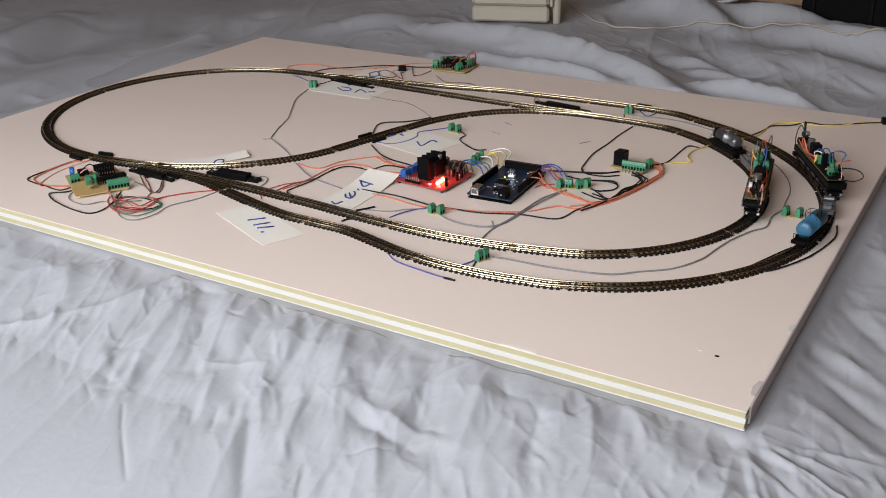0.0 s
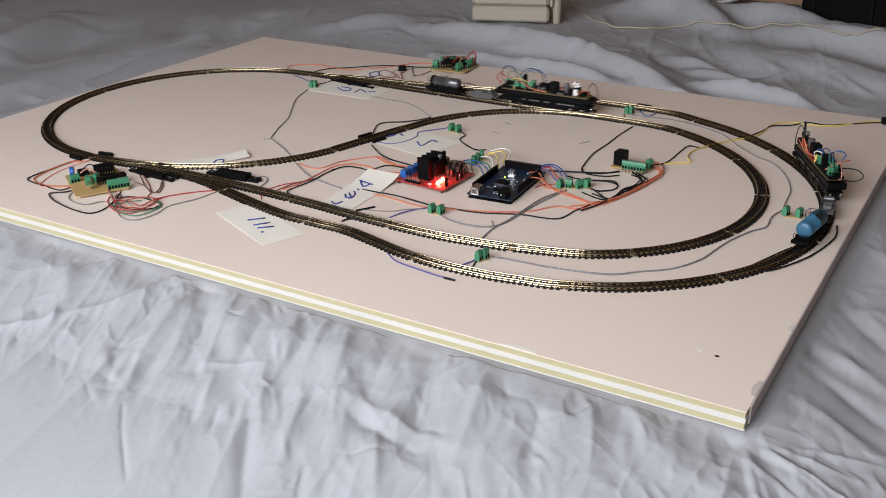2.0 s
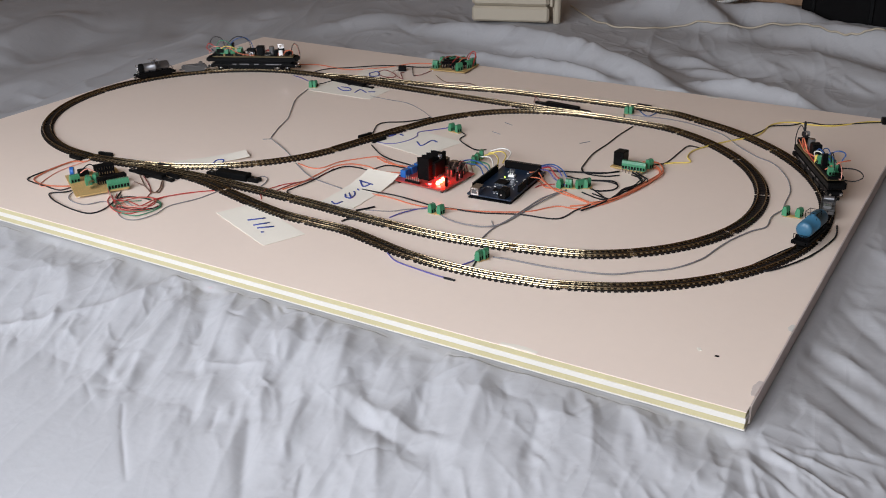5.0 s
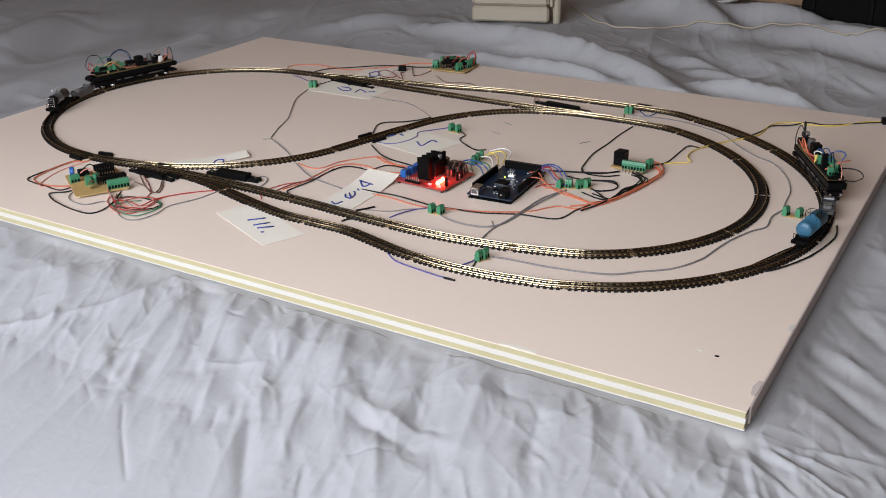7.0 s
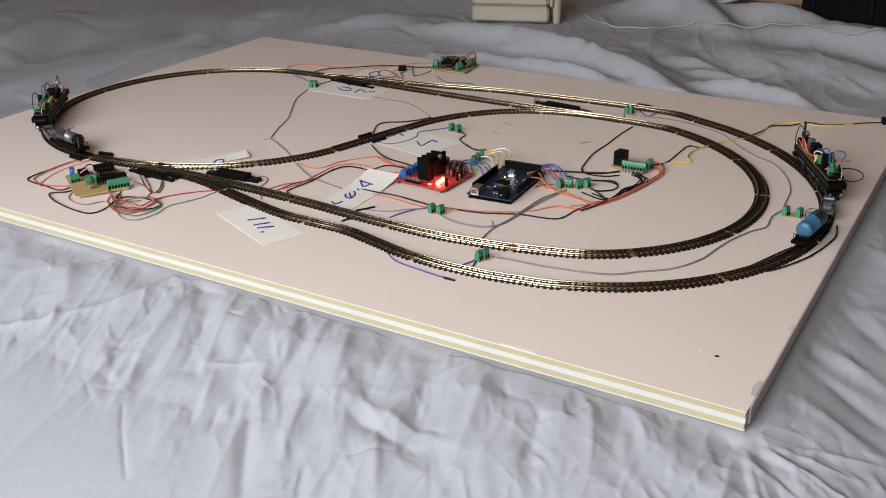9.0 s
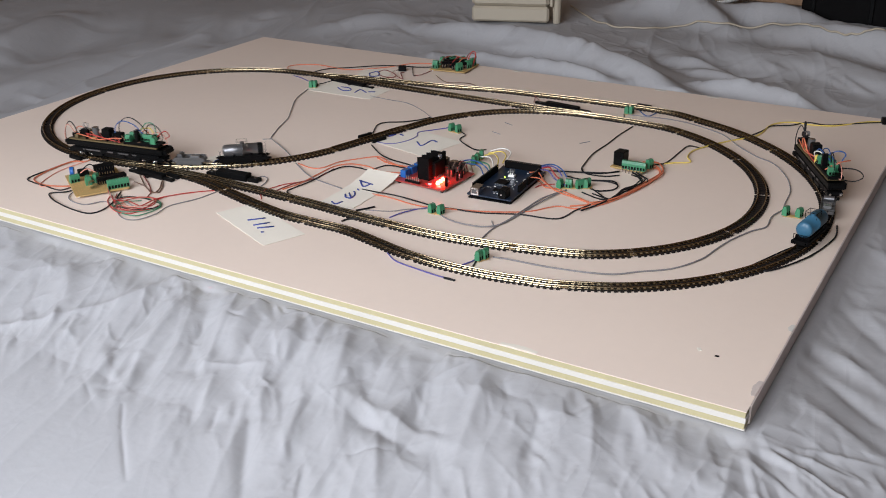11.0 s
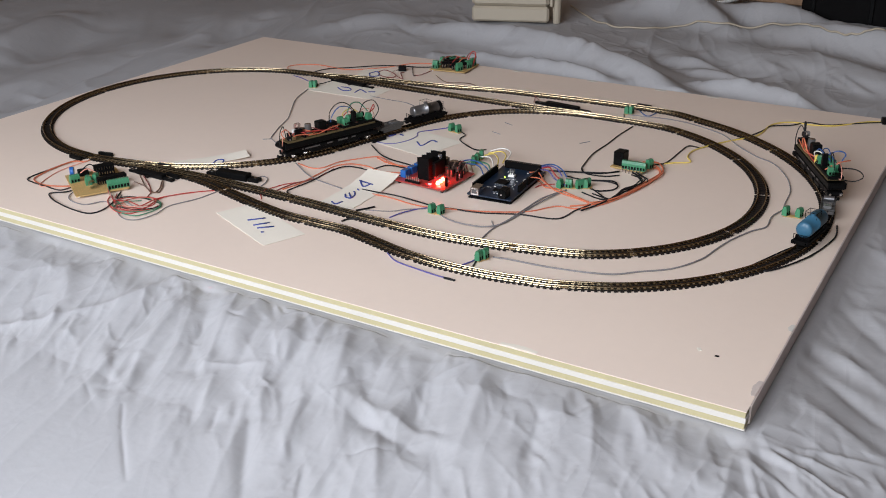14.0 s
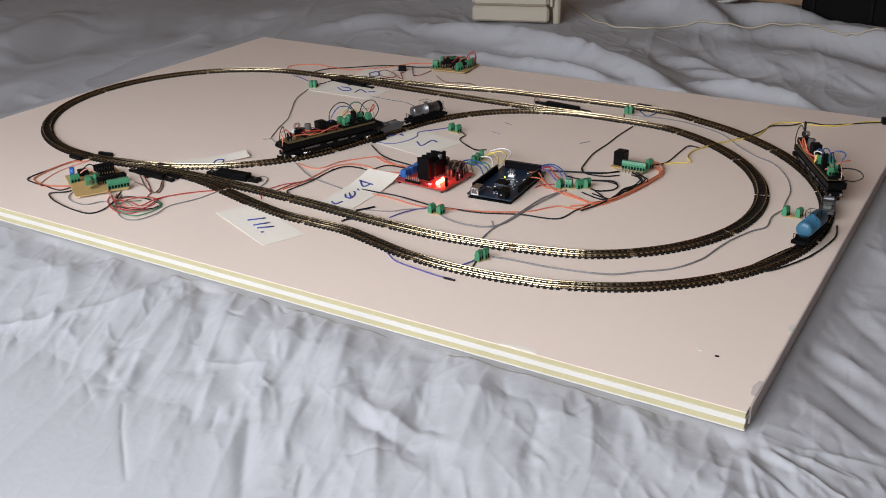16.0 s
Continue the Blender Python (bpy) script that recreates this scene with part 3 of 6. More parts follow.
def locomotive(m, label, variant=0):
    lo = empty("locomotive", m, label, "model locomotive")
    # bogies with frames and wheels
    for x in (-0.047, 0.047):
        bm = B()
        box(bm, x - 0.014, x + 0.014, -0.0030, 0.0030, 0.0065, 0.0125, 0.0006)
        for s in (-1, 1):
            box(bm, x - 0.0135, x + 0.0135, s * 0.0064 - 0.0007, s * 0.0064 + 0.0007, 0.0098, 0.0122, 0.0004)
            box(bm, x - 0.0022, x + 0.0022, s * 0.0064 - 0.0006, s * 0.0064 + 0.0006, 0.0062, 0.0100, 0.0003)
        bg = part("bogie", bm, M["matt_black"], lo, "matt black bogie frame")
        for q in (-0.0085, 0.0085):
            wheelset(x + q, bg)
    # couplers and buffer beams
    for s in (-1, 1):
        bm = B()
        box(bm, s * 0.066 - 0.004, s * 0.066 + 0.004, -0.0085, 0.0085, 0.0095, 0.0145, 0.0006)
        box(bm, s * 0.072 - 0.004, s * 0.072 + 0.004, -0.0012, 0.0012, 0.0080, 0.0100, 0.0003)
        box(bm, s * 0.0755 - 0.0008, s * 0.0755 + 0.0008, -0.0032, 0.0032, 0.0075, 0.0110, 0.0003)
        c = part("coupler", bm, M["black"], lo)
        bm = B()
        for y in (-0.0058, 0.0058):
            rod(bm, (s * 0.0698, y, 0.0122), (s * 0.0712, y, 0.0122), 0.0015, seg=12)
        part("lamp", bm, M["steel"], c, "small bright round lamps")
    # chassis: a narrow core, a sill on each side below it, then the tray that it carries
    hw, tail = (0.0114, -0.0705) if variant == 0 else (0.0100, -0.0610)
    bm = B()
    box(bm, -0.032, 0.032, -0.0062, 0.0062, 0.0068, 0.0130, 0.0008)
    box(bm, tail + 0.008, 0.064, -hw + 0.0048, hw - 0.0048, 0.0112, 0.0200, 0.0008)
    ch = part("chassis", bm, M["black"], lo, "black cast chassis")
    for s in (-1, 1):
        bm = B()
        o = s * (hw - 0.0030)
        box(bm, tail + 0.006, 0.066, o - 0.0010, o + 0.0010, 0.0118, 0.0160, 0.0005)
        for q in (-0.044, -0.014, 0.022, 0.052):
            box(bm, q - 0.0014, q + 0.0014, o - 0.0014, o + 0.0014, 0.0110, 0.0164, 0.0004)
        for q in (-0.026, 0.006, 0.030):
            box(bm, q - 0.0080, q + 0.0080, o - 0.0014, o + 0.0014, 0.0080, 0.0120, 0.0006)
        sill = part("side_sill", bm, M["black"], lo, "black side sill with hangers")
        # silver strips put the glints along the sill into colour
        bm = B()
        for q, w in ((-0.034, 0.013), (-0.006, 0.004), (0.014, 0.008), (0.030, 0.003)):
            box(bm, q - w, q + w, o + s * 0.0010 - 0.0002, o + s * 0.0010 + 0.0004, 0.0140, 0.0157, 0.0001)
        part("nameplate", bm, M["silver"], sill, "silver strips on the sill, put in as painted glints")
    bm = B()
    box(bm, tail, 0.0725, -hw + 0.0006, hw - 0.0006, 0.0198, 0.0210, 0.0004)
    for s in (-1, 1):
        box(bm, tail, 0.0725, s * (hw - 0.0008) - 0.0009, s * (hw - 0.0008) + 0.0009, 0.0196, 0.0258, 0.0005)
        e = tail + 0.001 if s < 0 else 0.0715
        box(bm, e - 0.0012, e + 0.0012, -hw, hw, 0.0188, 0.0258, 0.0006)
    # rounded nose pieces at the ends
    for e, s in ((tail, -1), (0.0725, 1)):
        rod(bm, (e + s * 0.0010, -hw + 0.003, 0.0222), (e + s * 0.0010, hw - 0.003, 0.0222), 0.0032, seg=12)
    part("deck", bm, M["black"], lo, "long black open tray")
    # circuit board and what is soldered on it
    bm = B()
    pw = hw - 0.0012
    box(bm, tail + 0.004, 0.0645, -pw, pw, 0.0262, 0.0276, 0.0002)
    for i in range(24):
        for s in (-1, 1):
            q = tail + 0.007 + i * 0.0052
            box(bm, q, q + 0.0008, s * (pw - 0.0013) - 0.0004, s * (pw - 0.0013) + 0.0004, 0.0277, 0.0283)
    pc = part("circuit_board", bm, M["dark_perf"], lo, "tan perforated circuit board, coloured dark as in shade")
    z = 0.0276
    bm = B()
    box(bm, 0.0150, 0.0660, -0.0085, 0.0085, z, z + 0.0035, 0.0005)
    part("riser", bm, M["black"], lo, "raised black plate under the terminals")
    terminal(lo, 0.046, 0.0035, z + 0.0035, 4, 0, 0.0085, 0.0032)
    terminal(lo, 0.058, -0.0040, z + 0.0035, 2, 90, 0.0085, 0.0032)
    terminal(lo, 0.033, 0.0050, z + 0.0035, 2, 30, 0.0085, 0.0032)
    terminal(lo, 0.0215, -0.0045, z + 0.0035, 2, 0, 0.0085, 0.0032)
    terminal(lo, 0.0205, 0.0050, z + 0.0035, 2, 180, 0.0085, 0.0032)
    chip(lo, 0.003, 0.0, z, 0.013, 0.0100, 0.0110, "chip_socket")
    chip(lo, -0.0125, 0.0, z, 0.0120, 0.0110, 0.0150, "relay", legs=False)
    chip(lo, -0.060, -0.004, z, 0.007, 0.005, 0.0060, "transistor")
    chip(lo, -0.026, 0.005, z, 0.009, 0.005, 0.0055, "chip")
    chip(lo, 0.052, 0.0070, z + 0.005, 0.012, 0.004, 0.006, "chip", legs=False)
    chip(lo, 0.0345, -0.0045, z + 0.004, 0.0045, 0.0060, 0.0150, "relay", legs=False)
    can(lo, -0.031, 0.0000, z, 0.0042, 0.0145, "grey_flat", label="dark grey can capacitor")
    can(lo, -0.038, 0.003, z, 0.0036, 0.0100)
    regulator(lo, -0.046, -0.002, z, 0 if variant == 0 else 90)
    chip(lo, -0.056, 0.004, z, 0.006, 0.004, 0.007, "transistor", legs=False)
    chip(lo, -0.031, -0.005, z, 0.006, 0.003, 0.003, "resistor", "perf", legs=False)
    chip(lo, 0.009, 0.005, z, 0.005, 0.003, 0.004, "resistor", "brown", legs=False)
    rng = random.Random(5 + variant)
    for k in range(15):
        q = -0.056 + k * 0.0078
        chip(lo, q, (0.0082 if k % 2 else -0.0072) * hw / 0.0128 + rng.uniform(-0.001, 0.001), z, rng.uniform(0.003, 0.006), rng.uniform(0.002, 0.0034), rng.uniform(0.002, 0.0050), rng.choice(("resistor", "diode", "chip")), rng.choice(("brown", "black", "perf", "matt_black", "dark_perf")), legs=False, turn=rng.choice((0, 20, 75, 90)))
    # thin jumper leads lying over the board
    for k, col in enumerate(("red", "orange", "darkred", "blackw", "red", "brown")):
        q = -0.054 + k * 0.011
        lead(lo, col, [(q, 0.004, z + 0.001), (q + 0.004, 0.000, z + 0.007 + 0.001 * (k % 3)), (q + 0.013, -0.005, z + 0.006), (q + 0.020, -0.0075, z + 0.001)], 0.0006)
    if variant == 1:
        bm = B()
        box(bm, -0.003, 0.003, -0.0018, 0.0018, 0, 0.0095, 0.0003)
        yc = part("film_capacitor", bm, M["yellow"], lo, "yellow block capacitor")
        yc.matrix_basis = pose(0.0125, -0.005, z, 0, 0, 20)
    arc = 1.0 if variant == 0 else 0.62
    lead(lo, "bluew", [(0.000, -0.002, z + 0.006), (0.003, -0.004, z + 0.019 * arc), (0.014, -0.004, z + 0.028 * arc), (0.030, -0.002, z + 0.024 * arc), (0.040, 0.000, z + 0.013)], 0.0006)
    lead(lo, "blackw" if variant == 0 else "bluew", [(0.002, 0.003, z + 0.006), (0.005, 0.003, z + 0.023 * arc), (0.019, 0.003, z + 0.031 * arc), (0.033, 0.003, z + 0.026 * arc), (0.044, 0.004, z + 0.013)], 0.0006)
    lead(lo, "blackw", [(0.046, -0.001, z + 0.013), (0.052, -0.004, z + 0.026), (0.066, -0.006, z + 0.027), (0.073, -0.006, z + 0.013), (0.063, -0.006, z + 0.001)], 0.0006)
    lead(lo, "pink", [(0.046, 0.003, z + 0.009), (0.056, 0.005, z + 0.015), (0.068, 0.004, z + 0.012), (0.072, 0.003, z + 0.003), (0.064, 0.003, z + 0.0005)], 0.0005)
    lead(lo, "orange", [(-0.060, -0.004, z + 0.001), (-0.053, -0.0075, z + 0.006), (-0.036, -0.0085, z + 0.004), (-0.022, -0.0085, z + 0.002), (-0.004, -0.0075, z + 0.005), (0.012, -0.006, z + 0.006)], 0.00065)
    lead(lo, "red", [(-0.050, 0.000, z + 0.005), (-0.038, -0.006, z + 0.007), (-0.020, -0.007, z + 0.005), (0.000, -0.0085, z + 0.003), (0.010, -0.007, z + 0.001)], 0.00065)
    lead(lo, "red", [(-0.034, 0.002, z + 0.003), (-0.026, -0.006, z + 0.006), (-0.012, -0.0075, z + 0.004), (-0.003, -0.006, z + 0.002)], 0.00065)
    lead(lo, "blackw", [(-0.062, 0.002, z + 0.001), (-0.064, 0.001, z + 0.012), (-0.068, -0.002, z + 0.019), (-0.0735, -0.004, z + 0.012), (-0.075, -0.005, z - 0.002), (-0.070, -0.004, z - 0.011)], 0.0006)
    if variant == 0:
        lead(lo, "pink", [(-0.058, -0.004, z + 0.001), (-0.064, -0.006, z + 0.014), (-0.069, -0.007, z + 0.016), (-0.073, -0.008, z + 0.004), (-0.074, -0.006, z - 0.011)], 0.0005)
        lead(lo, "orange", [(0.044, 0.008, z + 0.010), (0.036, 0.0105, z + 0.014), (0.026, 0.0110, z + 0.008), (0.012, 0.0100, z + 0.003), (-0.004, 0.0085, z + 0.002)], 0.00065)
        lead(lo, "yellow", [(0.050, 0.008, z + 0.012), (0.042, 0.0115, z + 0.017), (0.030, 0.0105, z + 0.015), (0.024, 0.006, z + 0.011)], 0.0007)
        lead(lo, "greenw", [(0.060, 0.000, z + 0.013), (0.052, 0.007, z + 0.024), (0.040, 0.008, z + 0.024), (0.032, 0.006, z + 0.014)], 0.0007)
        lead(lo, "red", [(0.062, -0.002, z + 0.012), (0.071, 0.002, z + 0.019), (0.074, 0.006, z + 0.012), (0.066, 0.007, z + 0.007)], 0.0007)
        lead(lo, "orange", [(-0.050, 0.006, z + 0.002), (-0.058, 0.0085, z + 0.010), (-0.066, 0.006, z + 0.008), (-0.064, 0.002, z + 0.001)], 0.00065)
        chip(lo, -0.047, 0.0060, z, 0.0060, 0.0035, 0.0095, "resistor", "white", legs=False)
    else:
        lead(lo, "blackw", [(-0.047, -0.003, z + 0.001), (-0.050, -0.003, z + 0.018), (-0.056, -0.002, z + 0.027), (-0.0620, 0.001, z + 0.019), (-0.061, 0.000, z - 0.004)], 0.0012)
        lead(lo, "orange", [(-0.040, -0.006, z + 0.002), (-0.036, -0.009, z + 0.013), (-0.026, -0.010, z + 0.015), (-0.016, -0.008, z + 0.004)], 0.0008)
        lead(lo, "blackw", [(0.056, 0.006, z + 0.010), (0.063, 0.019, z + 0.011), (0.066, 0.027, z + 0.007), (0.065, 0.028, z + 0.001), (0.063, 0.019, z - 0.003), (0.060, 0.004, z - 0.001)], 0.00065)
        lead(lo, "orange", [(0.050, -0.008, z + 0.006), (0.046, 0.006, z + 0.012), (0.040, 0.022, z + 0.013)], 0.0007)
        lead(lo, "bluew", [(0.020, 0.002, z + 0.012), (0.026, 0.012, z + 0.019), (0.034, 0.018, z + 0.018), (0.040, 0.012, z + 0.011)], 0.0007)
        lead(lo, "whitew", [(0.004, -0.006, z + 0.004), (0.010, -0.008, z + 0.013), (0.018, -0.004, z + 0.015), (0.024, 0.002, z + 0.008)], 0.0006)
    return lo


def tank_wagon(m, paint, label, frame_mat="matt_black", fittings="steel", r=0.0074):
    tw = empty("tank_wagon", m, label, "model wagon")
    bm = B()
    box(bm, -0.0290, 0.0290, -0.0082, 0.0082, 0.0088, 0.0120, 0.0004)
    for s in (-1, 1):
        box(bm, -0.028, 0.028, s * 0.0060 - 0.0006, s * 0.0060 + 0.0006, 0.0075, 0.0098, 0.0002)
        for x in (-0.020, 0.020):
            box(bm, x - 0.0045, x + 0.0045, s * 0.0068 - 0.0007, s * 0.0068 + 0.0007, 0.0058, 0.0095, 0.0005)
        box(bm, s * 0.0295 - 0.0009, s * 0.0295 + 0.0009, -0.0085, 0.0085, 0.0085, 0.0125, 0.0003)
        for y in (-0.006, 0.006):
            rod(bm, (s * 0.0300, y, 0.0106), (s * 0.0325, y, 0.0106), 0.0011, seg=10)
        box(bm, s * 0.0320 - 0.0022, s * 0.0320 + 0.0022, -0.0012, 0.0012, 0.0068, 0.0088)
        # saddles under the tank
        box(bm, s * 0.020 - 0.0015, s * 0.020 + 0.0015, -0.0060, 0.0060, 0.0110, 0.0150, 0.0003)
    # side members, tank bands' feet and brake gear between the wheels
    for s in (-1, 1):
        box(bm, -0.0235, 0.0235, s * 0.0066 - 0.0008, s * 0.0066 + 0.0008, 0.0118, 0.0150, 0.0004)
        box(bm, -0.0100, 0.0100, s * 0.0058 - 0.0010, s * 0.0058 + 0.0010, 0.0055, 0.0090, 0.0004)
        for x in (-0.0105, 0.0105):
            box(bm, x - 0.0012, x + 0.0012, s * 0.0070 - 0.0008, s * 0.0070 + 0.0008, 0.0110, 0.0175, 0.0003)
        # end platform with its rail
        e = s * 0.0275
        for y in (-0.0075, -0.0025, 0.0025, 0.0075):
            rod(bm, (e, y, 0.0120), (e, y, 0.0180), 0.00035, seg=6)
        rod(bm, (e, -0.0078, 0.0180), (e, 0.0078, 0.0180), 0.00035, seg=6)
    fr = part("underframe", bm, M[frame_mat], tw, "matt black underframe with buffers")
    for x in (-0.020, 0.020):
        wheelset(x, fr, 0.0030, False)
    bm = B()
    L, zc = 0.0240, 0.0132 + r
    rings = []
    prof = [(-L, 0.0), (-L - 0.0002 + 0.0004, r * 0.45), (-L + 0.0010, r * 0.80), (-L + 0.0022, r * 0.96), (-L + 0.0040, r)]
    prof = prof + [(-0.0003, r), (-0.0003, r * 1.03), (0.0003, r * 1.03), (0.0003, r)] + [(-x, q) for x, q in prof[::-1]]
    seg = 24
    for x, q in prof:
        rings.append([bm.verts.new((x, max(q, 1e-5) * math.cos(2 * math.pi * k / seg), zc + max(q, 1e-5) * math.sin(2 * math.pi * k / seg))) for k in range(seg)])
    for u, v in zip(rings, rings[1:]):
        for k in range(seg):
            bm.faces.new((u[k], u[(k + 1) % seg], v[(k + 1) % seg], v[k]))
    bmesh.ops.remove_doubles(bm, verts=bm.verts, dist=0.00003)
    bmesh.ops.recalc_face_normals(bm, faces=bm.faces)
    tk = part("tank", bm, M[paint], tw, "", True)
    if paint == "silver":
        bm = B()
        rod(bm, (L - 0.0055, 0, zc), (L - 0.0005, 0, zc), r * 1.04, seg=24)
        rod(bm, (L - 0.0005, 0, zc), (L + 0.0012, 0, zc), r * 1.04, r * 0.75, seg=24)
        part("end_cap", bm, M["black"], tk, "dark end cap")
    bm = B()
    rod(bm, (0, 0, zc + r - 0.0008), (0, 0, zc + r + 0.0020), 0.0026, seg=14)
    rod(bm, (0, 0, zc + r + 0.0020), (0, 0, zc + r + 0.0026), 0.0030, seg=14)
    part("dome", bm, M[paint], tk, "filler dome with a lid")
    bm = B()
    for s in (-1, 1):
        tube(bm, smooth_line([(-0.006, s * 0.0055, zc + r - 0.002), (-0.006, s * 0.006, zc + r + 0.0045), (0.006, s * 0.006, zc + r + 0.0045), (0.006, s * 0.0055, zc + r - 0.002)], 1), 0.00032, 5)
    for x in (-0.006, 0.006):
        tube(bm, [Vector((x, -0.006, zc + r + 0.0045)), Vector((x, 0.006, zc + r + 0.0045))], 0.00032, 5)
    part("walkway_rail", bm, M[fittings], tw, "thin metal walkway rail")
    bm = B()
    for y in (-0.0045, 0.0045):
        tube(bm, [Vector((0.0280, y, 0.0120)), Vector((0.0280, y, 0.0270))], 0.00035, 5)
    for k in range(5):
        tube(bm, [Vector((0.0280, -0.0045, 0.0145 + k * 0.0029)), Vector((0.0280, 0.0045, 0.0145 + k * 0.0029))], 0.0003, 5)
    part("ladder", bm, M[fittings], tw, "thin end ladder")
    return tw


def flat_wagon(m, label):
    fw = empty("flat_wagon", m, label, "model wagon")
    bm = B()
    box(bm, -0.0200, 0.0200, -0.0068, 0.0068, 0.0095, 0.0125, 0.0005)
    for i in range(9):
        box(bm, -0.0190 + i * 0.0045, -0.0166 + i * 0.0045, -0.0066, 0.0066, 0.0126, 0.0131)
    for s in (-1, 1):
        box(bm, -0.016, 0.016, s * 0.0062 - 0.0005, s * 0.0062 + 0.0005, 0.0060, 0.0098, 0.0003)
        box(bm, s * 0.0215 - 0.0030, s * 0.0215 + 0.0030, -0.0014, 0.0014, 0.0075, 0.0095, 0.0003)
        box(bm, -0.018, 0.018, s * 0.0070 - 0.0004, s * 0.0070 + 0.0004, 0.0125, 0.0150, 0.0002)
    b = part("deck", bm, M["grey_flat"], fw, "weathered grey flat deck")
    for x in (-0.012, 0.012):
        wheelset(x, b, 0.0030, False)
    bm = B()
    rod(bm, (-0.011, -0.0045, 0.0158), (-0.011, 0.0045, 0.0158), 0.0030, seg=18)
    for s in (-1, 1):
        rod(bm, (-0.011, s * 0.0045, 0.0158), (-0.011, s * 0.0053, 0.0158), 0.0034, seg=18)
    part("drum", bm, M["silver"], fw, "dull metal drum lying on the deck")
    bm = B()
    box(bm, 0.001, 0.013, -0.0045, 0.0045, 0.0125, 0.0160, 0.0008)
    part("block", bm, M["clear"], fw, "translucent plastic block")
    return fw


LOCO = locomotive(pose(0, 0, 0), "black locomotive chassis carrying a wired circuit board, running")
TANK = tank_wagon(pose(0, 0, 0), "silver", "silver tank wagon on a black underframe, pushed ahead of the locomotive")
FLAT = flat_wagon(pose(0, 0, 0), "short grey flat wagon with a dull metal drum")


def on_outer(deg):
    (x0, y0), (x1, y1), (x2, y2) = oval(-0.3345, 0.4011, 0.2954, 0.0059, -0.0178, deg + 4, deg - 4, 2)
    return pose(x1, y1, 0, 0, 0, math.degrees(math.atan2(y2 - y0, x2 - x0)))


locomotive(on_outer(22.5), "parked black locomotive chassis with a tangle of wired parts", 1)
flat_wagon(on_outer(2.4), "parked short grey flat wagon with a dull metal drum")
tank_wagon(on_outer(-12.6) @ pose(0, 0, 0, 0, 0, 180), "blue_tank", "parked blue tank wagon on a black underframe", fittings="matt_black", r=0.0084)


# ---- electronics on the board ----
def header_strip(parent, x, y, z, n, along="x", rows=1, h=0.0085, name="pin_header"):
    """A black socket strip with square holes."""
    w, d = n * 0.00254, 0.0025 * rows
    bm = B()
    box(bm, -w / 2, w / 2, -d / 2, d / 2, 0, h, 0.0002)
    o = part(name, bm, M["matt_black"], parent, "black socket strip")
    o.matrix_basis = pose(x, y, z, 0, 0, 0 if along == "x" else 90)
    bm = B()
    for i in range(n):
        for k in range(rows):
            q, s = -w / 2 + (i + 0.5) * 0.00254, (k - (rows - 1) / 2) * 0.0025
            box(bm, q - 0.0005, q + 0.0005, s - 0.0005, s + 0.0005, h - 0.0003, h + 0.00008)
    part("contact", bm, M["steel"], o, "tiny metal contacts")
    return o


